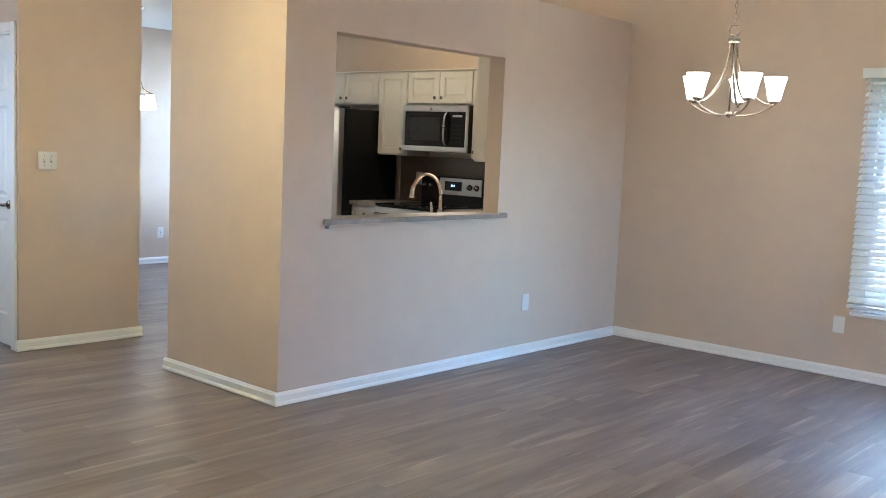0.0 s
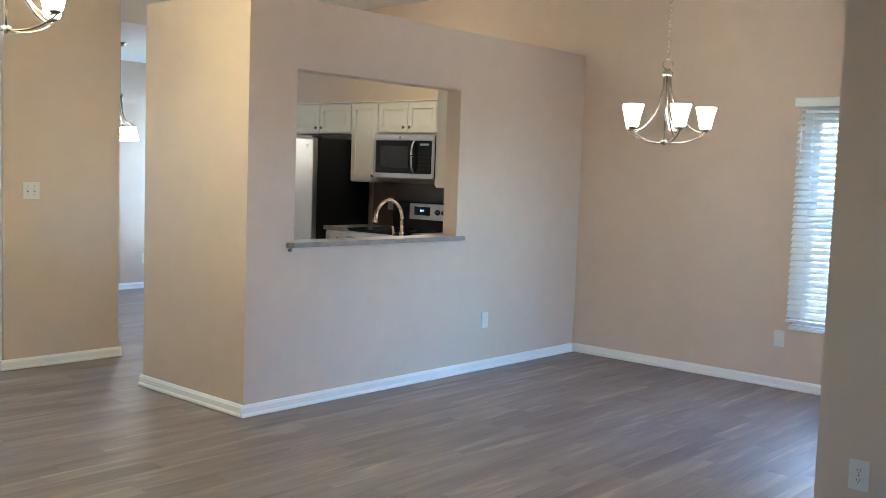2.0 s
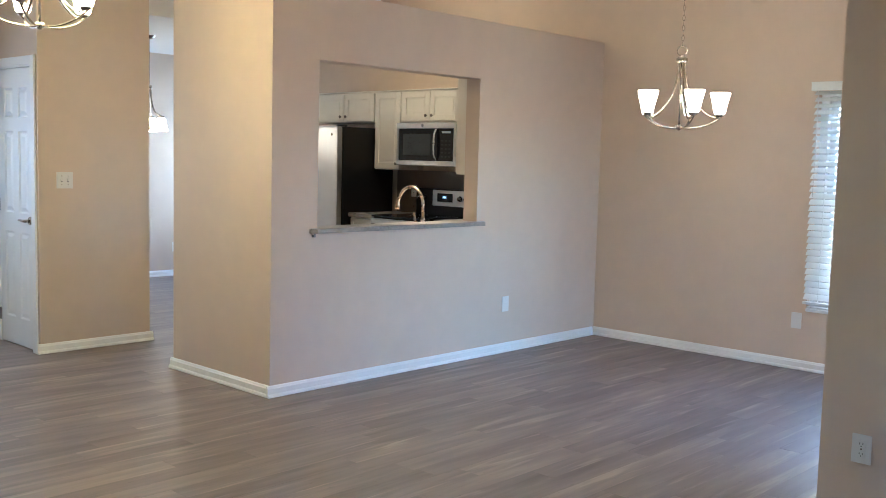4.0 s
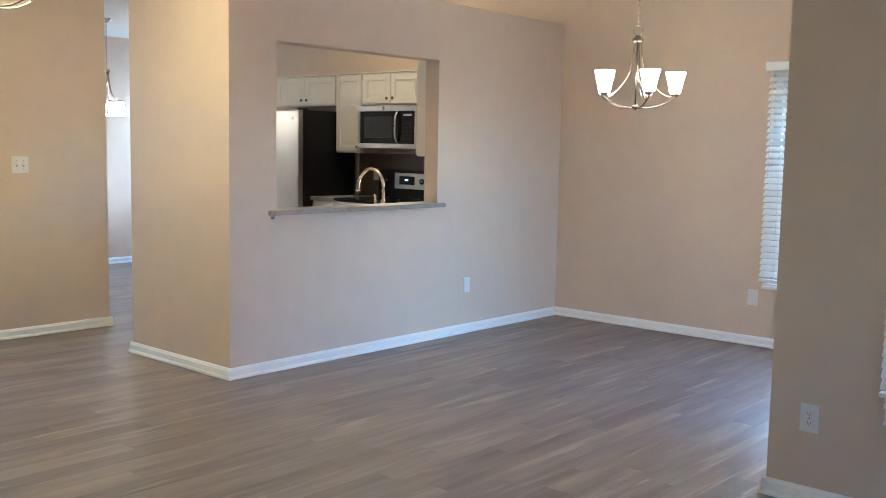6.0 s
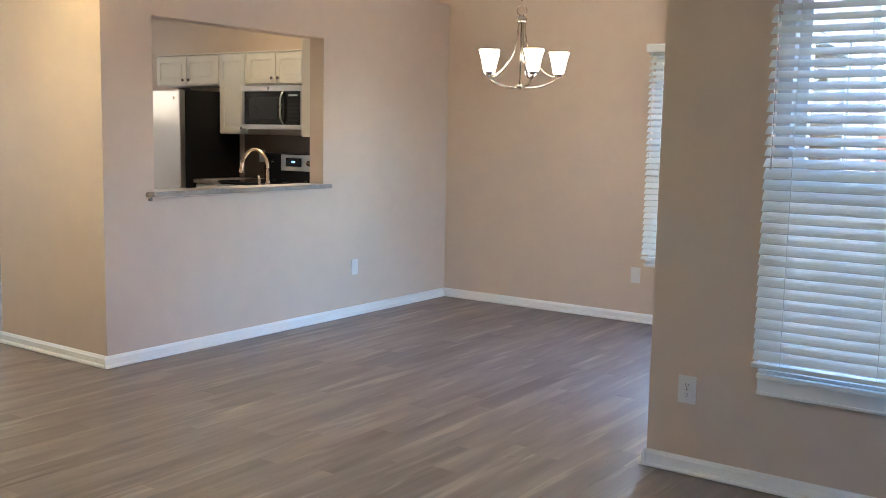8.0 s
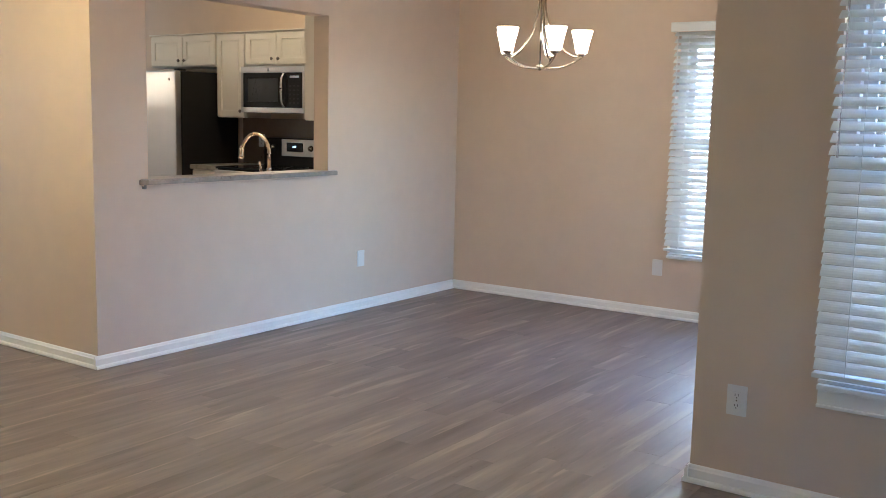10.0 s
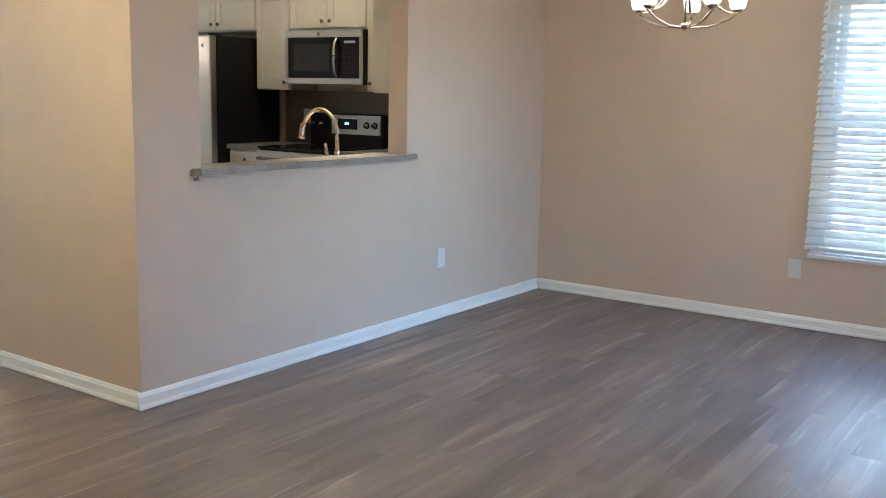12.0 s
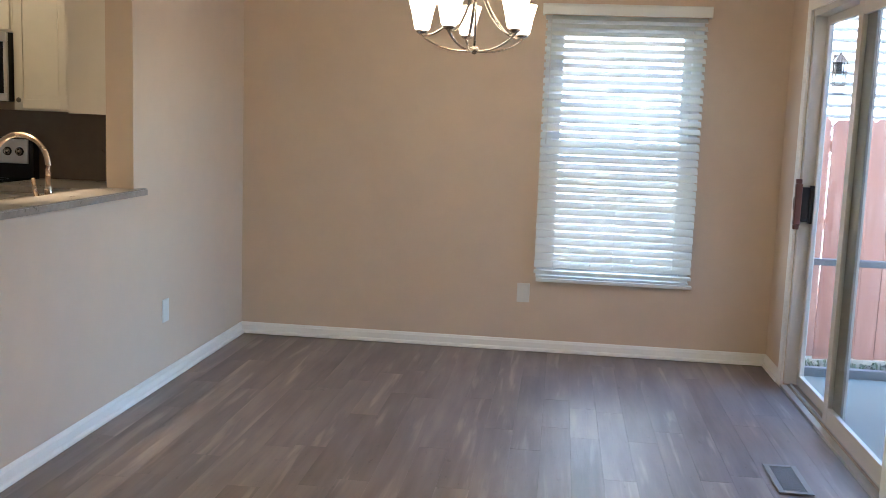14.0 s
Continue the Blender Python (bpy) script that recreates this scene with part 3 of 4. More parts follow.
def lever(parent, m):
    bm = bm_new()
    cyl(bm, 0.030, 0.027, 0, 0.010, 24)
    cyl(bm, 0.011, 0.011, 0.010, 0.045, 14)
    tube(bm, [(0.008, 0, 0.045), (-0.02, 0, 0.048), (-0.07, 0.003, 0.046), (-0.105, 0.0, 0.042)], [0.011, 0.010, 0.008, 0.007], 10)
    return part("door_handle", bm, NICKEL, parent, "brushed nickel lever handle", True, m)


def hinge(parent, m):
    bm = bm_new()
    cyl(bm, 0.0075, 0.0075, -0.045, 0.045, 12)
    box(bm, -0.016, 0.016, 0.0, 0.003, -0.044, 0.044)
    return part("hinge", bm, AGED, parent, m=m)


cd = thing("door_2", pose(C_OPEN[0], CY, 0), "closed white six-panel closet door with nickel lever", "door", kind="structure")
cw = C_OPEN[1] - C_OPEN[0]
bm = bm_new()
box(bm, -0.058, 0.004, -0.016, -0.001, 0, 2.093, 0.004)
box(bm, cw - 0.004, cw + 0.058, -0.016, -0.001, 0, 2.093, 0.004)
box(bm, 0.004, cw - 0.004, -0.016, -0.001, 2.031, 2.093, 0.004)
part("casing", bm, WHITE, cd)
bm = bm_new()
box(bm, 0.001, 0.014, 0.0, 0.098, 0, 2.034)
box(bm, cw - 0.014, cw - 0.001, 0.0, 0.098, 0, 2.034)
box(bm, 0.014, cw - 0.014, 0.0, 0.098, 2.02, 2.034)
part("jamb", bm, WHITE, cd)
lw = cw - 0.034
pa, pb, pc, pd = 0.095, lw / 2 - 0.045, lw / 2 + 0.045, lw - 0.095
pans = [(a, b, c, d) for a, b in ((pa, pb), (pc, pd)) for c, d in ((0.20, 0.83), (0.97, 1.56), (1.66, 1.87))]
cl = panelled_leaf(cd, "leaf", pose(0.017, 0.012, 0.010), lw, 2.005, 0.035, pans, DOORW)
lever(cl, pose(lw - 0.06, 0.0, 0.925, 90))
for z in (0.20, 1.02, 1.82):
    hinge(cl, pose(-0.004, -0.006, z))

# front entrance: a sidelight beside the door, seen from the room (face towards +x)
fd = thing("door_3", pose(FX, F_OPEN[0], 0, 0, 0, 90), "closed white front door with a glazed sidelight", "front door", kind="structure")
fw = F_OPEN[1] - F_OPEN[0]
bm = bm_new()
box(bm, -0.058, 0.004, -0.016, -0.001, 0, 2.098, 0.004)
box(bm, fw - 0.004, fw + 0.058, -0.016, -0.001, 0, 2.098, 0.004)
box(bm, 0.004, fw - 0.004, -0.016, -0.001, 2.036, 2.098, 0.004)
part("casing", bm, WHITE, fd)
bm = bm_new()
for a, b in ((0.001, 0.02), (0.932, 0.958), (fw - 0.018, fw - 0.001)):
    box(bm, a, b, 0.0, 0.148, 0, 2.036)
box(bm, 0.02, fw - 0.018, 0.0, 0.148, 2.018, 2.036)
part("jamb", bm, WHITE, fd)
bm = bm_new()
box(bm, 0.001, fw - 0.001, -0.01, 0.148, 0.0, 0.018, 0.004)
part("threshold", bm, GREYM, fd)
dw = 0.906
dp = [(a, b, 0.2, 0.85) for a, b in ((0.12, dw / 2 - 0.05), (dw / 2 + 0.05, dw - 0.12))]
fl = panelled_leaf(fd, "leaf", pose(0.023, 0.012, 0.022), dw, 1.99, 0.044, dp, DOORW)
lever(fl, pose(dw - 0.065, 0.0, 0.95, 90))
sx0, sx1 = 0.958, fw - 0.018
sw_ = sx1 - sx0
bm = bm_new()
g0, g1, gz0, gz1 = sw_ * 0.36, sw_ * 0.88, 0.955, 1.865
box(bm, 0, g0, 0, 0.044, 0, 1.998, 0.002)
box(bm, g1, sw_, 0, 0.044, 0, 1.998, 0.002)
box(bm, g0, g1, 0, 0.044, 0, gz0, 0.002)
box(bm, g0, g1, 0, 0.044, gz1, 1.998, 0.002)
side = part("sidelight", bm, DOORW, fd, m=pose(sx0, 0.014, 0.02))
bm = bm_new()
for a, b, c, d in ((g0 - 0.012, g0 + 0.004, gz0 - 0.012, gz1 + 0.012), (g1 - 0.004, g1 + 0.012, gz0 - 0.012, gz1 + 0.012), (g0 + 0.004, g1 - 0.004, gz0 - 0.012, gz0 + 0.004), (g0 + 0.004, g1 - 0.004, gz1 - 0.004, gz1 + 0.012)):
    box(bm, a, b, -0.007, -0.0005, c, d, 0.002)
part("glazing_bead", bm, WHITE, side)
bm = bm_new()
box(bm, g0 - 0.003, g1 + 0.003, 0.018, 0.023, gz0 - 0.003, gz1 + 0.003)
g = part("pane", bm, GLASS, side)
g.visible_shadow = False
for c, d in ((0.14, 0.36), (0.47, 0.76)):
    bm = bm_new()
    for inset, y in ((0.0, -0.003), (0.018, -0.006)):
        box(bm, g0 - 0.01 + inset, g1 + 0.01 - inset, y, -0.0005, c + inset, d - inset, 0.002)
    part("panel", bm, DOORW, side)


# ---- wall plates ----
def outlet(m, label, kind="outlet"):
    """A cover plate: local x across, z up, -y out of the wall."""
    name = {"outlet": "wall_outlet", "blank": "wall_outlet", "switch": "light_switch"}[kind]
    ob = thing(name, m, label, "outlet" if kind != "switch" else "light switch")
    w = 0.060 if kind == "switch" else 0.038
    bm = bm_new()
    box(bm, -w, w, -0.006, -0.0005, -0.058, 0.058, 0.0025)
    part("plate", bm, PLASTIC, ob)
    if kind == "switch":
        for x in (-0.023, 0.023):
            bm = bm_new()
            box(bm, x - 0.005, x + 0.005, -0.015, -0.005, -0.006, 0.012, 0.001, pose(0, 0, 0, -12))
            tg = part("toggle", bm, PLASTIC, ob)
            bm = bm_new()
            box(bm, x - 0.0065, x + 0.0065, -0.0068, -0.0055, -0.0125, 0.0125)
            part("slot", bm, GREYM, tg)
            for z in (-0.03, 0.03):
                bm = bm_new()
                cyl(bm, 0.003, 0.003, 0, 0.002, 10, pose(x, -0.006, z, 90))
                part("screw", bm, NICKEL, ob)
    elif kind == "blank":
        for z in (-0.042, 0.042):
            bm = bm_new()
            cyl(bm, 0.003, 0.003, 0, 0.0014, 10, pose(0, -0.006, z, 90))
            part("screw", bm, PLASTIC, ob)
    else:
        for z in (-0.0195, 0.0195):
            bm = bm_new()
            box(bm, -0.0165, 0.0165, -0.0085, -0.005, z - 0.014, z + 0.014, 0.0015)
            r = part("receptacle", bm, PLASTIC, ob)
            bm = bm_new()
            for x in (-0.006, 0.006):
                box(bm, x - 0.0012, x + 0.0012, -0.0092, -0.008, z - 0.002, z + 0.006)
            cyl(bm, 0.0025, 0.0025, 0, 0.001, 10, pose(0, -0.0082, z - 0.008, 90))
            part("slot", bm, SLOT, r)
        bm = bm_new()
        cyl(bm, 0.003, 0.003, 0, 0.0016, 10, pose(0, -0.006, 0, 90))
        part("screw", bm, NICKEL, ob)
    return ob


outlet(pose(PX, 2.188, 0.371, 0, 0, 90), "blank white cover plate low on the partition wall", "blank")
outlet(pose(1.736, WY, 0.357), "blank white cover plate beside the dining window", "blank")
outlet(pose(3.272, NY, 0.356), "white duplex outlet plate beside the living room window")
outlet(pose(DX, -0.272, 1.230, 0, 0, 90), "white double toggle switch plate on the hall wall", "switch")
outlet(pose(BX, 2.66, 0.345, 0, 0, 90), "white duplex outlet plate in the breakfast room")
outlet(pose(-2.19, WY - 0.012, 1.13), "white duplex outlet plate above the range counter")

# ---- floor register ----
fv = thing("floor_register", pose(2.878, 1.446, 0.004), "grey metal floor register set in the hardwood", "floor vent")
bm = bm_new()
for a, b, c, d in ((-0.066, -0.044, -0.158, 0.158), (0.044, 0.066, -0.158, 0.158), (-0.044, 0.044, -0.158, -0.135), (-0.044, 0.044, 0.135, 0.158)):
    box(bm, a, b, c, d, 0, 0.006, 0.002)
part("frame", bm, mat("grey_register_enamel", (0.24, 0.23, 0.22), 0.4, 0, 0.06, 20), fv)
bm = bm_new()
box(bm, -0.044, 0.044, -0.135, 0.135, -0.002, 0.0006)
part("backing", bm, SLOT, fv)
bm = bm_new()
box(bm, -0.044, 0.044, -0.002, 0.002, 0.0008, 0.0045)
fin = mesh_of("fin", bm, GREYM)
for i in range(36):
    f = new("fin", fin)
    f.parent = fv
    f.matrix_basis = pose(0, -0.128 + i * 0.0073, 0)


# ---- chandeliers ----
def arc(points, n=16):
    """A smooth curve through control points."""
    pts = [Vector(p) for p in points]
    out = []
    ext = [pts[0] * 2 - pts[1], *pts, pts[-1] * 2 - pts[-2]]
    for i in range(1, len(ext) - 2):
        p0, p1, p2, p3 = ext[i - 1:i + 3]
        for k in range(n):
            t = k / n
            out.append(0.5 * ((2 * p1) + (p2 - p0) * t + (2 * p0 - 5 * p1 + 4 * p2 - p3) * t * t + (3 * p1 - p0 - 3 * p2 + p3) * t ** 3))
    out.append(pts[-1])
    return out


def chain(bm, z0, z1):
    n = int((z1 - z0) / 0.030)
    for i in range(n):
        zc = z0 + (i + 0.5) * (z1 - z0) / n
        ring = []
        for k in range(13):
            a = 2 * math.pi * k / 12
            u, w = 0.0075 * math.cos(a), 0.019 * math.sin(a)
            ring.append((u, 0.0, zc + w) if i % 2 else (0.0, u, zc + w))
        tube(bm, ring, 0.0018, 5)


def chandelier(x, y, z, turn, label, lit):
    """Five lit frosted shades on swept nickel arms, hung from the ceiling by a chain; z is the lowest point."""
    ob = thing("chandelier", pose(x, y, z, 0, 0, turn), label, "chandelier", "nickel chandeliers")
    bm = bm_new()
    lathe(bm, [(0.001, -0.006), (0.010, -0.004), (0.014, 0.004), (0.022, 0.010), (0.022, 0.024), (0.010, 0.030)], 20)
    cyl(bm, 0.0055, 0.0055, 0.028, 0.42, 12)
    lathe(bm, [(0.010, 0.405), (0.032, 0.410), (0.034, 0.420), (0.034, 0.434), (0.024, 0.442), (0.010, 0.452)], 24)
    part("stem", bm, NICKEL, ob, smooth=True)
    bm = bm_new()
    tube(bm, [(0.030 * math.cos(a), 0, 0.482 + 0.030 * math.sin(a)) for a in [2 * math.pi * k / 24 for k in range(25)]], 0.0042, 8)
    part("ring", bm, NICKEL, ob, smooth=True)
    bm = bm_new()
    chain(bm, 0.512, H - z - 0.03)
    part("chain", bm, NICKEL, ob, smooth=True)
    bm = bm_new()
    lathe(bm, [(0.008, H - z - 0.035), (0.045, H - z - 0.028), (0.062, H - z - 0.008), (0.064, H - z)], 28)
    part("canopy", bm, NICKEL, ob, smooth=True)
    for k in range(5):
        rot = pose(0, 0, 0, 0, 0, 72 * k)
        bm = bm_new()
        tube(bm, [rot @ p for p in arc([(0.022, 0, 0.415), (0.028, 0, 0.33), (0.062, 0, 0.215), (0.132, 0, 0.120), (0.198, 0, 0.078), (0.252, 0, 0.086)], 7)], 0.0075, 8, 0.6)
        tube(bm, [rot @ p for p in arc([(0.252, 0, 0.080), (0.193, 0, 0.042), (0.112, 0, 0.014), (0.016, 0, 0.006)], 7)], 0.0070, 8, 0.6)
        part("arm", bm, NICKEL, ob, smooth=True)
        c = rot @ pose(0.240, 0, 0.020)
        bm = bm_new()
        lathe(bm, [(0.006, 0.058), (0.022, 0.062), (0.026, 0.070), (0.026, 0.078), (0.012, 0.080)], 20, c)
        part("cup", bm, NICKEL, ob, smooth=True)
        bm = bm_new()
        lathe(bm, [(0.016, 0.077), (0.029, 0.078), (0.034, 0.084), (0.0465, 0.147), (0.0625, 0.207), (0.0595, 0.207), (0.0435, 0.147), (0.028, 0.088), (0.016, 0.085)], 28, c)
        part("shade", bm, lit, ob, "lit frosted white glass shade", True)
    return ob


chandelier(1.512, 1.975, 1.669, 32, "brushed nickel chandelier with five lit shades over the dining area", SHADE)
chandelier(0.13, -1.41, 2.0, 246, "brushed nickel chandelier with five lit shades near the entrance", SHADE_HALL)


def pendant_cluster(x, y, z, label):
    """Breakfast room light: three shades that open downwards on swept arms."""
    ob = thing("pendant_light", pose(x, y, z, 0, 0, 20), label, "pendant light")
    bm = bm_new()
    cyl(bm, 0.006, 0.006, 0.30, 0.46, 12)
    lathe(bm, [(0.006, 0.42), (0.03, 0.43), (0.03, 0.46), (0.008, 0.47)], 20)
    cyl(bm, 0.005, 0.005, 0.06, 0.31, 10)
    lathe(bm, [(0.001, 0.03), (0.018, 0.045), (0.02, 0.07), (0.006, 0.085)], 18)
    part("stem", bm, NICKEL, ob, smooth=True)
    bm = bm_new()
    chain(bm, 0.47, HL - z - 0.03)
    part("chain", bm, NICKEL, ob, smooth=True)
    bm = bm_new()
    lathe(bm, [(0.008, HL - z - 0.035), (0.045, HL - z - 0.028), (0.062, HL - z)], 24)
    part("canopy", bm, NICKEL, ob, smooth=True)
    for k in range(3):
        rot = pose(0, 0, 0, 0, 0, 120 * k)
        bm = bm_new()
        tube(bm, [rot @ p for p in arc([(0.02, 0, 0.44), (0.03, 0, 0.32), (0.07, 0, 0.21), (0.15, 0, 0.165)], 7)], 0.007, 8)
        part("arm", bm, NICKEL, ob, smooth=True)
        c = rot @ pose(0.15, 0, 0)
        bm = bm_new()
        lathe(bm, [(0.006, 0.172), (0.026, 0.168), (0.030, 0.150), (0.012, 0.148)], 18, c)
        part("cup", bm, NICKEL, ob, smooth=True)
        bm = bm_new()
        lathe(bm, [(0.026, 0.150), (0.036, 0.146), (0.046, 0.09), (0.062, 0.02), (0.059, 0.02), (0.043, 0.09), (0.032, 0.140)], 26, c)
        part("shade", bm, SHADE, ob, "lit frosted white glass shade", True)
    return ob


pendant_cluster(-4.03, 1.51, 1.63, "nickel pendant light with lit down-facing glass shades")

# kitchen ceiling light
kl = thing("ceiling_light", pose(-1.45, 2.35, H), "lit round flush ceiling light over the kitchen", "ceiling light")
bm = bm_new()
lathe(bm, [(0.001, 0.0), (0.17, 0.0), (0.175, -0.012), (0.165, -0.03), (0.15, -0.03)], 32)
part("base", bm, NICKEL, kl, smooth=True)
bm = bm_new()
lathe(bm, [(0.155, -0.028), (0.150, -0.05), (0.12, -0.085), (0.06, -0.105), (0.001, -0.11)], 32)
part("diffuser", bm, glow("lit_opal_glass", (1.0, 0.70, 0.34), 3.6), kl, "lit opal glass dome", True)


dl = thing("recessed_light", pose(-0.48, 1.38, H), "small lit recessed downlight over the sink", "downlight")
bm = bm_new()
lathe(bm, [(0.075, 0.0), (0.076, -0.006), (0.060, -0.008), (0.056, -0.002)], 28)
part("trim", bm, WHITE, dl, smooth=True)
bm = bm_new()
lathe(bm, [(0.056, -0.0025), (0.001, -0.0025)], 24)
part("lens", bm, glow("lit_lens", (1.0, 0.78, 0.5), 4.0), dl)


# ---- kitchen ----
def cabinet(name, m, w, h, d, doors, label, group, knobs=(), drawer=0.0, toe=0.0):
    """A cabinet unit: local x across, front towards -y, back at y 0, z up from its underside. doors: list of (x0, x1)."""
    ob = thing(name, m, label, "cabinet", group)
    bm = bm_new()
    box(bm, 0.0005, w - 0.0005, -d, -0.001, toe, h, 0.002)
    if toe:
        box(bm, 0.001, w - 0.001, -d + 0.07, -0.001, 0, toe)
    part("body", bm, CAB, ob)
    spans = [("door", a, b, toe + 0.012, h - 0.012 - drawer) for a, b in doors]
    if drawer:
        spans.append(("drawer", 0.012, w - 0.012, h - drawer + 0.002, h - 0.012))
    for i, (nm, a, b, c, e) in enumerate(spans):
        bm = bm_new()
        s = 0.055 if nm == "door" else 0.035
        for x0, x1, z0, z1 in ((a, a + s, c, e), (b - s, b, c, e), (a + s, b - s, c, c + s), (a + s, b - s, e - s, e)):
            box(bm, x0, x1, -d - 0.020, -d - 0.0005, z0, z1, 0.0025)
        door = part(nm, bm, CAB, ob)
        bm = bm_new()
        box(bm, a + s - 0.002, b - s + 0.002, -d - 0.011, -d - 0.0005, c + s - 0.002, e - s + 0.002)
        box(bm, a + s + 0.022, b - s - 0.022, -d - 0.0145, -d - 0.01, c + s + 0.022, e - s - 0.022, 0.002)
        part("panel", bm, CAB, door)
        if i < len(knobs):
            kx, kz = knobs[i]
            bm = bm_new()
            lathe(bm, [(0.004, 0.0), (0.005, 0.012), (0.014, 0.016), (0.015, 0.022), (0.010, 0.027), (0.001, 0.028)], 16, pose(kx, -d - 0.020, kz, 90))
            part("handle", bm, AGED, door, "dark aged nickel round knob", True)
    return ob


UZ, UT, UD = 1.335, 2.085, 0.30
GU, GB = "kitchen wall cabinets", "kitchen base cabinets"
cabinet("wall_cabinet", pose(-3.38, WY, 1.79), 0.92, UT - 1.79, UD, [(0.012, 0.456), (0.464, 0.908)], "cream two-door wall cabinet over the refrigerator", GU, [(0.42, 0.06), (0.50, 0.06)])
cabinet("wall_cabinet", pose(-2.46, WY, UZ), 0.372, UT - UZ, UD, [(0.012, 0.36)], "tall cream single-door wall cabinet beside the microwave", GU, [(0.325, 0.06)])
cabinet("wall_cabinet", pose(-2.088, WY, 1.79), 0.768, UT - 1.79, UD, [(0.012, 0.38), (0.388, 0.756)], "cream two-door wall cabinet over the microwave", GU, [(0.345, 0.06), (0.423, 0.06)])
cabinet("wall_cabinet", pose(-1.32, WY, UZ), 0.375, UT - UZ, UD, [(0.012, 0.363)], "tall cream single-door wall cabinet beside the range", GU, [(0.05, 0.06)])
cabinet("wall_cabinet", pose(PX - PT - 0.001, 3.34, UZ, 0, 0, -90), 1.25, UT - UZ, 0.315, [(0.012, 0.42), (0.43, 0.83), (0.84, 1.238)], "cream wall cabinet on the kitchen side of the partition", GU)

# crown strip along the top of the wall cabinets
bm = bm_new()
box(bm, -3.385, -0.945, WY - UD - 0.028, WY - UD - 0.001, UT + 0.0005, UT + 0.012, 0.003)
tagged(part("cabinet_moulding", bm, CAB), "thin cream moulding on top of the wall cabinets", "moulding")

# refrigerator
fr = thing("refrigerator", pose(-3.37, WY - 0.03, 0), "stainless refrigerator with black sides beneath a cabinet", "refrigerator")
bm = bm_new()
box(bm, 0, 0.885, -0.665, 0, 0.02, 1.735, 0.008)
part("body", bm, BLACKP, fr, "black textured steel cabinet")
for nm, z0, z1 in (("freezer_drawer", 0.06, 0.68), ("upper_door", 0.69, 1.735)):
    bm = bm_new()
    box(bm, 0.002, 0.883, -0.735, -0.672, z0, z1, 0.012)
    dd = part(nm, bm, STEEL, fr, "brushed stainless door")
    bm = bm_new()
    hz = (z0 + 0.30, z1 - 0.05) if nm == "freezer_drawer" else (z0 + 0.05, z1 - 0.12)
    tube(bm, arc([(0.05, -0.735, hz[0]), (0.05, -0.775, hz[0] + 0.04), (0.05, -0.78, (hz[0] + hz[1]) / 2), (0.05, -0.775, hz[1] - 0.04), (0.05, -0.735, hz[1])], 5), 0.011, 10)
    part("handle", bm, STEEL, dd, smooth=True)
bm = bm_new()
lathe(bm, [(0.001, 0.0), (0.013, 0.0), (0.015, 0.002), (0.012, 0.004), (0.001, 0.004)], 20, pose(0.80, -0.7352, 1.66, 90))
part("badge", bm, OVERSTEEL, fr, smooth=True)
bm = bm_new()
box(bm, 0.82, 0.87, -0.70, -0.60, 1.736, 1.752, 0.004)
part("hinge_cover", bm, BLACKP, fr)
bm = bm_new()
box(bm, 0.02, 0.86, -0.69, -0.05, 0.0, 0.02)
part("toe_grille", bm, BLACKP, fr)

# microwave
mw = thing("microwave", pose(-2.070, WY, 1.385), "stainless over-range microwave with black glass door", "microwave")
MW, MH, MD = 0.758, 0.398, 0.365
bm = bm_new()
box(bm, 0.004, MW - 0.004, -MD, -0.001, 0.0, MH, 0.003)
part("body", bm, BLACKP, mw)
bm = bm_new()
fx = 0.535
for a, b, c, d in ((0, MW, MH - 0.055, MH), (0, MW, 0, 0.045), (0, 0.028, 0.045, MH - 0.055), (MW - 0.022, MW, 0.045, MH - 0.055)):
    box(bm, a, b, -MD - 0.022, -MD - 0.0005, c, d, 0.005)
part("front_frame", bm, STEEL, mw)
bm = bm_new()
box(bm, 0.028, fx, -MD - 0.018, -MD - 0.0005, 0.045, MH - 0.055, 0.003)
mdoor = part("door", bm, BLACKG, mw, "black glass door")
bm = bm_new()
box(bm, 0.085, fx - 0.085, -MD - 0.0195, -MD - 0.0175, 0.095, MH - 0.105, 0.001)
part("window_mesh", bm, mat("grey_door_mesh", (0.020, 0.020, 0.021), 0.3, 0, 0.1, 60, spec=0.25), mdoor)
bm = bm_new()
tube(bm, arc([(fx - 0.012, -MD - 0.02, 0.055), (fx - 0.012, -MD - 0.048, 0.10), (fx - 0.012, -MD - 0.055, MH / 2), (fx - 0.012, -MD - 0.048, MH - 0.11), (fx - 0.012, -MD - 0.02, MH - 0.062)], 6), 0.011, 10)
part("handle", bm, OVERSTEEL, mdoor, "curved stainless handle", True)
bm = bm_new()
box(bm, fx + 0.003, MW - 0.023, -MD - 0.0185, -MD - 0.0005, 0.045, MH - 0.055, 0.003)
cp = part("control_panel", bm, BLACKG, mw)
bm = bm_new()
box(bm, fx + 0.055, MW - 0.06, -MD - 0.0195, -MD - 0.018, MH - 0.10, MH - 0.082)
part("display", bm, mat("pale_display", (0.35, 0.38, 0.40), 0.3), cp)
KEYP = mat("keypad_print", (0.014, 0.014, 0.015), 0.25)
for r in range(5):
    for c in range(3):
        bm = bm_new()
        box(bm, fx + 0.05 + c * 0.045, fx + 0.075 + c * 0.045, -MD - 0.0192, -MD - 0.018, 0.08 + r * 0.036, 0.092 + r * 0.036)
        part("key", bm, KEYP, cp)
bm = bm_new()
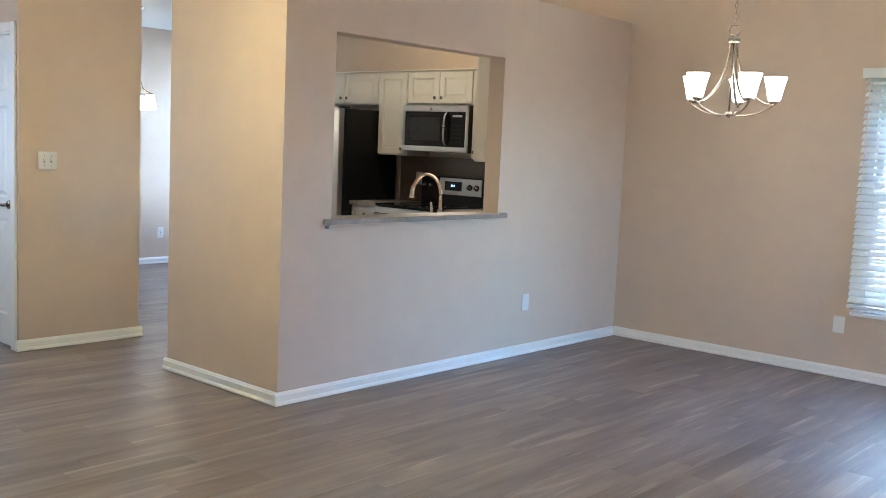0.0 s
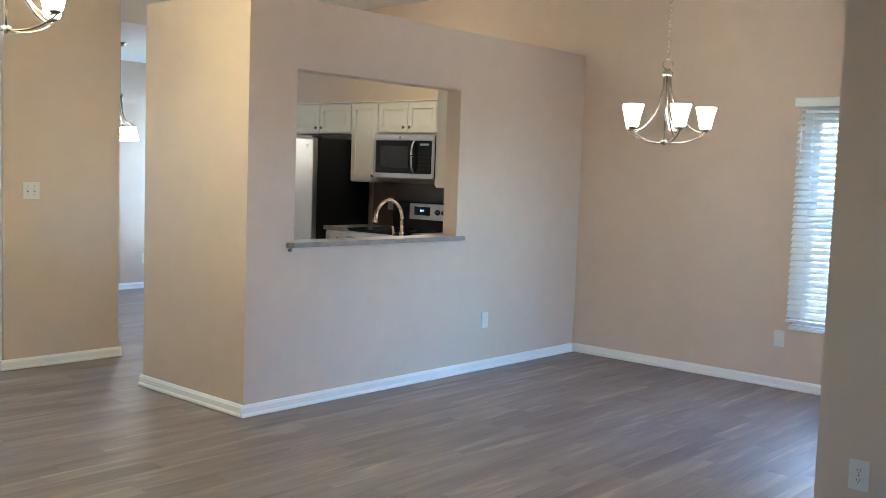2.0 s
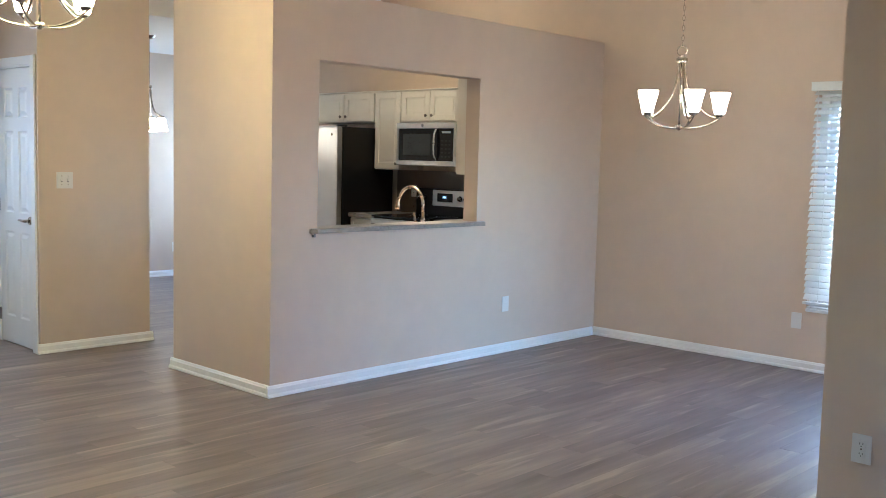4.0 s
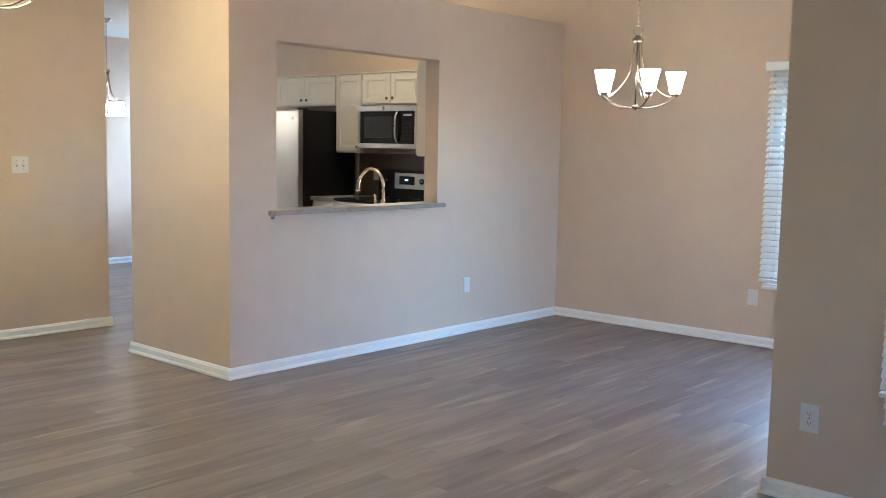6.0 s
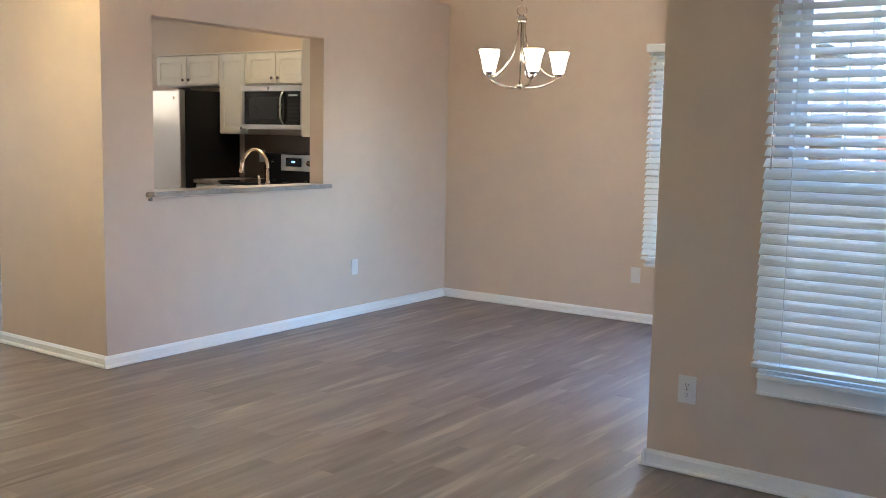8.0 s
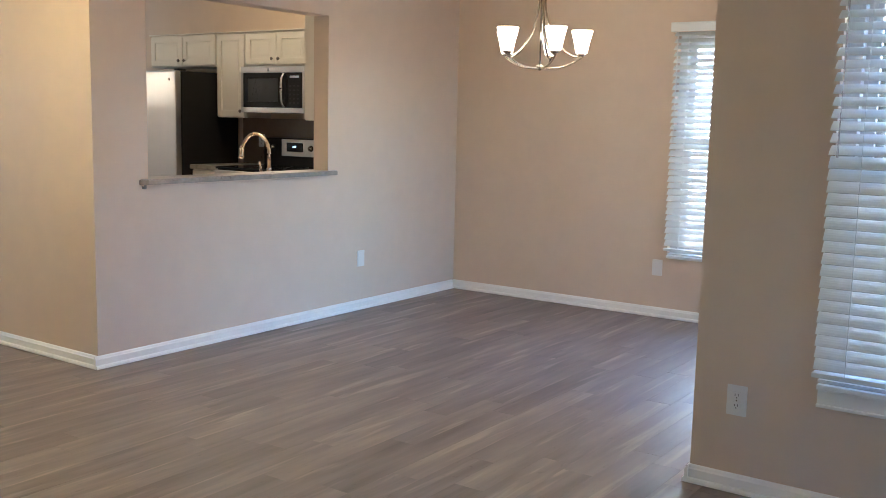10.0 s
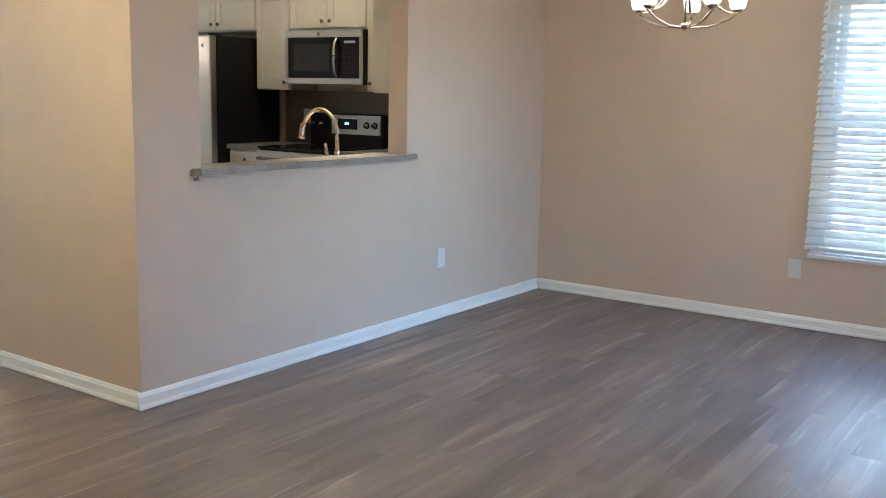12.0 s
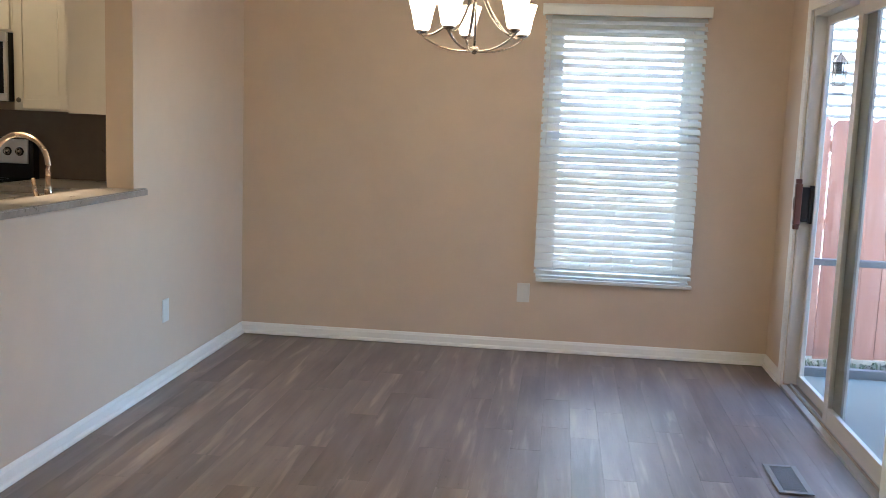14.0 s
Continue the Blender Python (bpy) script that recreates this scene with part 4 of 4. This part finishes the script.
lathe(bm, [(0.001, 0.0), (0.015, 0.0), (0.016, 0.002), (0.001, 0.003)], 20, pose(MW * 0.45, -MD - 0.022, MH - 0.028, 90))
part("badge", bm, GREYM, mw, smooth=True)
bm = bm_new()
for i in range(16):
    box(bm, 0.06 + i * 0.04, 0.085 + i * 0.04, -0.30, -0.12, -0.003, 0.0)
part("vent_grille", bm, SLOT, mw)

# range
rg = thing("range", pose(-2.083, WY - 0.02, 0), "stainless electric range with black glass cooktop", "range")
RW = 0.758
bm = bm_new()
box(bm, 0, RW, -0.63, -0.012, 0.03, 0.895, 0.004)
part("body", bm, BLACKP, rg)
bm = bm_new()
box(bm, -0.002, RW + 0.002, -0.655, -0.07, 0.896, 0.916, 0.005)
ct = part("cooktop", bm, BLACKG, rg, "black glass cooktop")
for x, y, r in ((0.20, -0.48, 0.10), (0.56, -0.48, 0.085), (0.20, -0.22, 0.075), (0.56, -0.22, 0.10)):
    bm = bm_new()
    lathe(bm, [(r - 0.003, 0.9163), (r, 0.9165), (r + 0.002, 0.9163)], 40, pose(x, y, 0))
    part("burner_ring", bm, GREYM, ct)
bm = bm_new()
box(bm, 0.0, RW, -0.075, 0.0, 0.90, 1.165, 0.012)
bg = part("backguard", bm, BLACKP, rg)
bm = bm_new()
box(bm, 0.235, RW - 0.030, -0.086, -0.074, 1.005, 1.155, 0.004)
pn = part("control_panel", bm, STEEL, bg, "stainless control panel")
bm = bm_new()
box(bm, 0.30, 0.50, -0.0885, -0.0855, 1.045, 1.125, 0.002)
part("display", bm, BLACKG, pn)
bm = bm_new()
for i in range(3):
    box(bm, 0.375 + i * 0.016, 0.385 + i * 0.016, -0.0895, -0.0883, 1.080, 1.098)
part("display_digits", bm, glow("clock_digits", (0.5, 0.8, 1.0), 0.12), pn)
for x in (0.06, 0.14, 0.595, 0.675):
    bm = bm_new()
    lathe(bm, [(0.020, 0.008), (0.019, 0.012), (0.016, 0.028), (0.001, 0.030)], 20, pose(x, -0.086, 1.08, 90))
    box(bm, x - 0.003, x + 0.003, -0.122, -0.10, 1.064, 1.096, 0.001)
    kn = part("knob", bm, NICKEL, pn, "satin nickel control knob", True)
    bm = bm_new()
    lathe(bm, [(0.001, 0.0), (0.027, 0.0), (0.027, 0.004), (0.021, 0.008), (0.001, 0.008)], 24, pose(x, -0.086, 1.08, 90))
    part("bezel", bm, BLACKP, kn)
bm = bm_new()
box(bm, 0.004, RW - 0.004, -0.672, -0.632, 0.22, 0.885, 0.006)
od = part("oven_door", bm, STEEL, rg)
bm = bm_new()
box(bm, 0.10, RW - 0.10, -0.676, -0.671, 0.38, 0.72, 0.002)
part("oven_window", bm, BLACKG, od)
bm = bm_new()
tube(bm, [(0.06, -0.67, 0.83), (0.06, -0.715, 0.83), (RW / 2, -0.72, 0.83), (RW - 0.06, -0.715, 0.83), (RW - 0.06, -0.67, 0.83)], 0.011, 10)
part("handle", bm, OVERSTEEL, od, smooth=True)
bm = bm_new()
box(bm, 0.004, RW - 0.004, -0.668, -0.632, 0.0, 0.21, 0.005)
part("storage_drawer", bm, STEEL, rg)

# base cabinets, counters, backsplash
cabinet("base_cabinet", pose(-2.475, WY, 0), 0.388, 0.872, 0.585, [(0.012, 0.376)], "narrow cream base cabinet beside the refrigerator", GB, [(0.06, 0.62), (0.194, 0.80)], 0.15, 0.10)
cabinet("base_cabinet", pose(-1.322, WY, 0), 0.50, 0.872, 0.585, [(0.012, 0.488)], "cream base cabinet beside the range", GB, [(0.06, 0.62), (0.25, 0.80)], 0.15, 0.10)
cabinet("base_cabinet", pose(PX - PT - 0.001, 2.76, 0, 0, 0, -90), 0.80, 0.872, 0.585, [(0.012, 0.39), (0.40, 0.788)], "cream base cabinet behind the partition", GB, [(0.35, 0.66), (0.44, 0.66)], 0.0, 0.10)
cabinet("base_cabinet", pose(PX - PT - 0.001, 1.95, 0, 0, 0, -90), 0.90, 0.872, 0.585, [(0.012, 0.44), (0.46, 0.888)], "cream sink cabinet under the pass-through", GB, [(0.40, 0.66), (0.50, 0.66)], 0.0, 0.10)
cabinet("base_cabinet", pose(PX - PT - 0.001, 1.04, 0, 0, 0, -90), 0.86, 0.872, 0.585, [(0.012, 0.42), (0.43, 0.848)], "cream base cabinet at the partition's end", GB, [(0.38, 0.66), (0.47, 0.66)], 0.0, 0.10)
bm = bm_new()
box(bm, -2.478, -2.088, WY - 0.625, WY - 0.001, 0.874, 0.912, 0.005)
tagged(part("countertop", bm, STONE), "speckled grey-brown countertop beside the refrigerator", "countertop", "countertops")
bm = bm_new()
box(bm, -1.320, PX - PT - 0.001, WY - 0.625, WY - 0.001, 0.874, 0.912, 0.005)
sk = (-0.64, -0.34, 1.20, 1.86)
box(bm, PX - PT - 0.63, PX - PT - 0.001, sk[3], WY - 0.626, 0.874, 0.912)
box(bm, PX - PT - 0.63, PX - PT - 0.001, 0.16, sk[2], 0.874, 0.912)
box(bm, PX - PT - 0.63, sk[0], sk[2], sk[3], 0.874, 0.912)
box(bm, sk[1], PX - PT - 0.001, sk[2], sk[3], 0.874, 0.912)
tagged(part("countertop", bm, STONE), "speckled grey-brown L-shaped countertop with the sink", "countertop", "countertops")
bm = bm_new()
x0, x1, ya, yb = sk[0] + 0.001, sk[1] - 0.001, sk[2] + 0.001, sk[3] - 0.001
box(bm, x0, x1, ya, yb, 0.8735, 0.8765)
for a, b, c, d in ((x0 - 0.018, x0 + 0.003, ya - 0.018, yb + 0.018), (x1 - 0.003, x1 + 0.018, ya - 0.018, yb + 0.018), (x0 + 0.003, x1 - 0.003, ya - 0.018, ya + 0.003), (x0 + 0.003, x1 - 0.003, yb - 0.003, yb + 0.018)):
    box(bm, a, b, c, d, 0.9125, 0.918, 0.002)
tagged(part("kitchen_sink", bm, STEEL), "stainless kitchen sink set in the countertop", "sink")

bm = bm_new()
box(bm, -2.44, PX - PT - 0.002, WY - 0.011, WY - 0.0015, 0.913, 1.334)
bs = tagged(part("backsplash", bm, SPLASH), "dark taupe backsplash between counter and cabinets", "backsplash")

fa = thing("faucet", pose(-0.255, 1.525, 0.912), "champagne bronze gooseneck faucet beside the sink", "faucet")
bm = bm_new()
lathe(bm, [(0.030, 0.0), (0.030, 0.006), (0.022, 0.014), (0.019, 0.05), (0.017, 0.10), (0.013, 0.115)], 24)
part("base", bm, CHAMPAGNE, fa, smooth=True)
bm = bm_new()
gp = [(0, 0, 0.10), (0, 0, 0.19)] + [(-0.125 + 0.125 * math.cos(a), 0, 0.205 + 0.125 * math.sin(a)) for a in [math.pi * k / 16 for k in range(0, 15)]] + [(-0.256, 0, 0.22)]
tube(bm, gp, 0.0115, 14)
part("spout", bm, CHAMPAGNE, fa, smooth=True)
bm = bm_new()
lathe(bm, [(0.0117, 0.045), (0.0145, 0.035), (0.0165, -0.020), (0.021, -0.040), (0.011, -0.042)], 18, pose(-0.259, 0, 0.205, 0, 8, 0))
part("spray_head", bm, CHAMPAGNE, fa, smooth=True)
bm = bm_new()
cyl(bm, 0.010, 0.009, 0, 0.04, 14, pose(-0.008, -0.008, 0.07, 90, 0, -45))
tube(bm, [(-0.034, -0.034, 0.07), (-0.040, -0.040, 0.10), (-0.044, -0.044, 0.15)], [0.012, 0.010, 0.008], 10)
part("lever", bm, CHAMPAGNE, fa, smooth=True)

# pass-through ledge
bm = bm_new()
lx0, lx1, ly0, ly1, cut = PX - PT - 0.03, PX + 0.048, 0.300, 1.908, 0.028
outline = [(lx0, P_OPEN[0] + 0.001), (PX + 0.002, P_OPEN[0] + 0.001), (PX + 0.002, ly0), (lx1 - cut, ly0), (lx1, ly0 + cut), (lx1, ly1 - cut), (lx1 - cut, ly1), (PX + 0.002, ly1), (PX + 0.002, P_OPEN[1] - 0.001), (lx0, P_OPEN[1] - 0.001)]
face = bm.faces.new([bm.verts.new((x, y, 0.976)) for x, y in outline])
up = bmesh.ops.extrude_face_region(bm, geom=[face])
bmesh.ops.translate(bm, vec=(0, 0, 0.030), verts=[v for v in up["geom"] if isinstance(v, bmesh.types.BMVert)])
bmesh.ops.bevel(bm, geom=[e for e in bm.edges if abs(e.verts[0].co.z - e.verts[1].co.z) < 1e-5 and e.verts[0].co.z > 1.0], offset=0.005, segments=2, affect="EDGES")
lg = thing("pass_through_ledge", pose(0, 0, 0), "speckled grey-brown ledge on the pass-through opening", "ledge")
part("top", bm, STONE, lg)
bm = bm_new()
box(bm, PX + 0.001, PX + 0.020, 0.315, 1.89, 0.967, 0.975, 0.002)
part("moulding", bm, WALL, lg, "thin painted moulding under the ledge")
bm = bm_new()
box(bm, PX + 0.001, PX + 0.024, 0.318, 0.332, 0.952, 0.9755, 0.002)
part("bracket", bm, GREYM, lg, "small grey bracket")

# ---- outside ----
# Unseen slab, added to keep sun and sky off the porch brick.
bm = bm_new()
box(bm, -4.4, FX - 0.16, -3.4, 0.37, 2.46, 2.58, 0.01)
struct("porch_shade_slab", bm, CEIL, "unseen white porch ceiling added to shade the brick wall", "porch")
fe = thing("fence", pose(0, 4.72, -0.26), "reddish stained wooden board fence along the patio", "fence")
rf = random.Random(5)
bm = bm_new()
box(bm, -0.0685, 0.0685, -0.010, 0.010, 0.03, 1.74)
bmesh.ops.bevel(bm, geom=[e for e in bm.edges if abs(e.verts[0].co.z - e.verts[1].co.z) < 1e-5 and e.verts[0].co.z > 1.5 and abs(e.verts[0].co.x - e.verts[1].co.x) < 1e-5], offset=0.03, segments=1, affect="EDGES")
board = mesh_of("board", bm, FENCEM)
for i in range(66):
    b = new("board", board)
    b.parent = fe
    b.matrix_basis = pose(3.02 + i * 0.1405 + rf.uniform(-0.001, 0.001), rf.uniform(-0.002, 0.002), rf.uniform(-0.012, 0.012), 0, rf.uniform(-0.3, 0.3), 0)
for z in (0.3, 0.95, 1.5):
    bm = bm_new()
    box(bm, 2.95, 12.3, 0.013, 0.05, z, z + 0.085, 0.003)
    part("rail", bm, FENCEM, fe)
for x in range(5):
    bm = bm_new()
    box(bm, 3.0 + x * 2.2, 3.09 + x * 2.2, 0.052, 0.14, 0.0, 1.72, 0.004)
    part("post", bm, FENCEM, fe)

ps = thing("porch_screen_frame", pose(0, 3.62, -0.10), "grey aluminium screen frame along the patio edge", "screen frame")
for z0, z1 in ((0.0, 0.055), (0.685, 0.725), (2.42, 2.48)):
    bm = bm_new()
    box(bm, SX + 0.262, 7.1, -0.025, 0.025, z0, z1, 0.004)
    part("rail", bm, GREYM, ps)
for x in (SX + 0.235, 4.62, 5.85, 7.08):
    bm = bm_new()
    box(bm, x - 0.026, x + 0.026, -0.026, 0.026, 0.0, 2.5, 0.004)
    part("post", bm, GREYM, ps)

nb = thing("neighbour_house", pose(0, 8.6, -0.26), "white-sided neighbouring house behind the fence", "house")
bm = bm_new()
for i in range(42):
    z = i * 0.115
    v = [bm.verts.new(p) for p in ((-6, 0.0, z + 0.118), (16, 0.0, z + 0.118), (16, -0.034, z), (-6, -0.034, z), (-6, 0.0, z), (16, 0.0, z))]
    bm.faces.new((v[3], v[2], v[1], v[0]))
    bm.faces.new((v[4], v[5], v[2], v[3]))
tagged(part("siding", bm, SIDING, nb), "white lap siding boards", kind="stuff")
# Shadow lines under the siding laps, put in as dark strips.
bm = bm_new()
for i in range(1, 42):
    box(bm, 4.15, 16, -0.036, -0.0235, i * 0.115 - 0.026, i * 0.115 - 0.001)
tagged(part("lap_shadow_strip", bm, LAP_SHADOW, nb), "dark strips put in as shadow lines under the siding boards", kind="stuff")
bm = bm_new()
box(bm, -6, 16, 0.002, 4.6, 0, 4.83)
part("wall", bm, SIDING, nb)
bm = bm_new()
box(bm, -6.4, 16.4, -0.45, 5.0, 4.84, 5.05, 0.02)
part("roof", bm, ROOF, nb)

wl = thing("wall_lantern", pose(4.80, 8.562, 1.99), "dark metal wall lantern with clear glass on the siding", "lantern")
bm = bm_new()
box(bm, -0.05, 0.05, -0.02, -0.001, 0.02, 0.22, 0.005)
tube(bm, [(0, -0.02, 0.18), (0, -0.07, 0.22), (0, -0.11, 0.20)], 0.01, 8)
lathe(bm, [(0.001, 0.24), (0.02, 0.22), (0.085, 0.15), (0.09, 0.135), (0.02, 0.135)], 4, pose(0, -0.11, 0, 0, 0, 45))
lathe(bm, [(0.02, -0.115), (0.075, -0.115), (0.075, -0.10), (0.02, -0.10)], 4, pose(0, -0.11, 0, 0, 0, 45))
for a in range(4):
    tube(bm, [(0.072 * math.cos(math.pi / 4 + a * math.pi / 2), -0.11 + 0.072 * math.sin(math.pi / 4 + a * math.pi / 2), -0.11), (0.082 * math.cos(math.pi / 4 + a * math.pi / 2), -0.11 + 0.082 * math.sin(math.pi / 4 + a * math.pi / 2), 0.14)], 0.005, 6)
part("cage", bm, BRONZE, wl)
bm = bm_new()
lathe(bm, [(0.066, -0.10), (0.076, 0.135)], 4, pose(0, -0.11, 0, 0, 0, 45))
g = part("pane", bm, GLASS, wl)

# weeds along the fence foot
bm = bm_new()
rw = random.Random(9)
for i in range(2600):
    x, y = rw.uniform(3.3, 7.5), rw.uniform(3.78, 4.66)
    a, s = rw.uniform(0, 6.28), rw.uniform(0.008, 0.026)
    h = rw.uniform(0.008, 0.05)
    p = Vector((x, y, -0.262))
    d = Vector((math.cos(a), math.sin(a), 0))
    q = d.cross(Vector((0, 0, 1))) * s * 0.25
    v = [bm.verts.new(p - q), bm.verts.new(p + q), bm.verts.new(p + d * s * 0.6 + Vector((0, 0, h)) + q * 1.3), bm.verts.new(p + d * s * 1.3 + Vector((0, 0, h * 0.8)))]
    bm.faces.new((v[0], v[1], v[2]))
    bm.faces.new((v[0], v[2], v[3]))
tagged(part("weeds", bm, LEAF), "low green weeds along the foot of the fence", "weeds", kind="stuff")
bm = bm_new()
for i in range(1500):
    x, y, s = rw.uniform(3.3, 7.5), rw.uniform(3.74, 4.68), rw.uniform(0.006, 0.02)
    bmesh.ops.create_cube(bm, size=s, matrix=pose(x, y, -0.26 + s * 0.3, rw.uniform(0, 90), rw.uniform(0, 90), rw.uniform(0, 90)))
tagged(part("gravel", bm, GRAVEL), "pale loose gravel between patio and fence", "gravel", kind="stuff")

# brick porch pier seen through the sidelight
bw = tagged(thing("brick_wall", pose(-3.95, -1.2, -0.06), "weathered grey-brown brick wall of the porch", "brick wall"), kind="structure")
bm = bm_new()
box(bm, -0.2, -0.010, -1.4, 1.58, 0, 2.5)
part("mortar_core", bm, MORTAR, bw)
bm = bm_new()
box(bm, -0.03, 0.0, -0.0965, 0.0965, 0, 0.057, 0.003)
brick = mesh_of("brick", bm, BRICKM)
for r in range(12, 30):
    for c in range(5):
        b = new("brick", brick)
        b.parent = bw
        b.matrix_basis = pose(rw.uniform(-0.002, 0.002), 0.35 + c * 0.203 + (0.1015 if r % 2 else 0), 0.01 + r * 0.067)
bm = bm_new()
for r in range(0, 37):
    for c in range(14):
        if 12 <= r < 30 and 8 <= c < 13:
            continue
        o = (0.1015 if r % 2 else 0)
        box(bm, -0.03, 0.0, -1.3705 + c * 0.203 + o, -1.1775 + c * 0.203 + o, 0.01 + r * 0.067, 0.067 + r * 0.067)
tagged(part("brickwork", bm, BRICKM, bw), "rows of grey-brown bricks", kind="stuff")

# ---- hardwood floor ----
bm = bm_new()
box(bm, FX - 0.1, 7.6, -5.7, NY + 0.1, -0.10, -0.004)
box(bm, FX - 0.1, SX + 0.01, NY + 0.1, WY + 0.1, -0.10, -0.004)
box(bm, BX - 0.1, FX - 0.1, 0.40, WY + 0.1, -0.10, -0.004)
fo = struct("floor", bm, GAP, "grey-brown hand-scraped hardwood floor in mixed tones", "floor")
PWID = 0.127
rp = random.Random(21)


def plank_bm(bm, x0, x1, y0, y1):
    """A board with eased top edges."""
    e, z1, zm, z0 = 0.0003, 0.0, -0.0003, -0.004
    lo = [bm.verts.new(p) for p in ((x0, y0, z0), (x1, y0, z0), (x1, y1, z0), (x0, y1, z0))]
    md = [bm.verts.new(p) for p in ((x0, y0, zm), (x1, y0, zm), (x1, y1, zm), (x0, y1, zm))]
    hi = [bm.verts.new(p) for p in ((x0 + e, y0 + e, z1), (x1 - e, y0 + e, z1), (x1 - e, y1 - e, z1), (x0 + e, y1 - e, z1))]
    for a, b in ((lo, md), (md, hi)):
        for i in range(4):
            bm.faces.new((a[i], a[(i + 1) % 4], b[(i + 1) % 4], b[i]))
    bm.faces.new(hi)


rest = bm_new()
made = {}
count = 0
x = BX
while x < 7.5:
    y = -5.6 - rp.uniform(0, 0.9)
    while y < WY:
        ln = rp.choice((0.45, 0.75, 0.9, 1.05, 1.2, 1.5, 1.8))
        ya, yb = max(y, -5.6 if x > FX else 0.54), min(y + ln, WY if x < SX else NY)
        y += ln
        if yb - ya < 0.02:
            continue
        x1 = min(x + PWID, 7.5)
        if x1 > SX and yb > NY:
            if ya < NY:
                plank_bm(rest, x, x1 - 0.0004, ya, NY)
                ya = NY
            x1 = SX + 0.004
        if 0.0 < x < 3.1 and -1.1 < (ya + yb) / 2 < WY and count < 300:
            key = (round(yb - ya, 3), round(x1 - x, 3))
            if key not in made:
                b = bm_new()
                plank_bm(b, 0, x1 - x - 0.0004, 0, yb - ya - 0.0004)
                made[key] = mesh_of("plank", b, FLOORM)
            p = new("plank", made[key])
            p.parent = fo
            p.location = (x, ya, rp.uniform(-0.0002, 0.0))
            count += 1
        else:
            plank_bm(rest, x, x1 - 0.0004, ya, yb - 0.0004)
    x += PWID
tagged(part("plank_field", rest, FLOORM, fo), "grey-brown hardwood boards", kind="stuff")
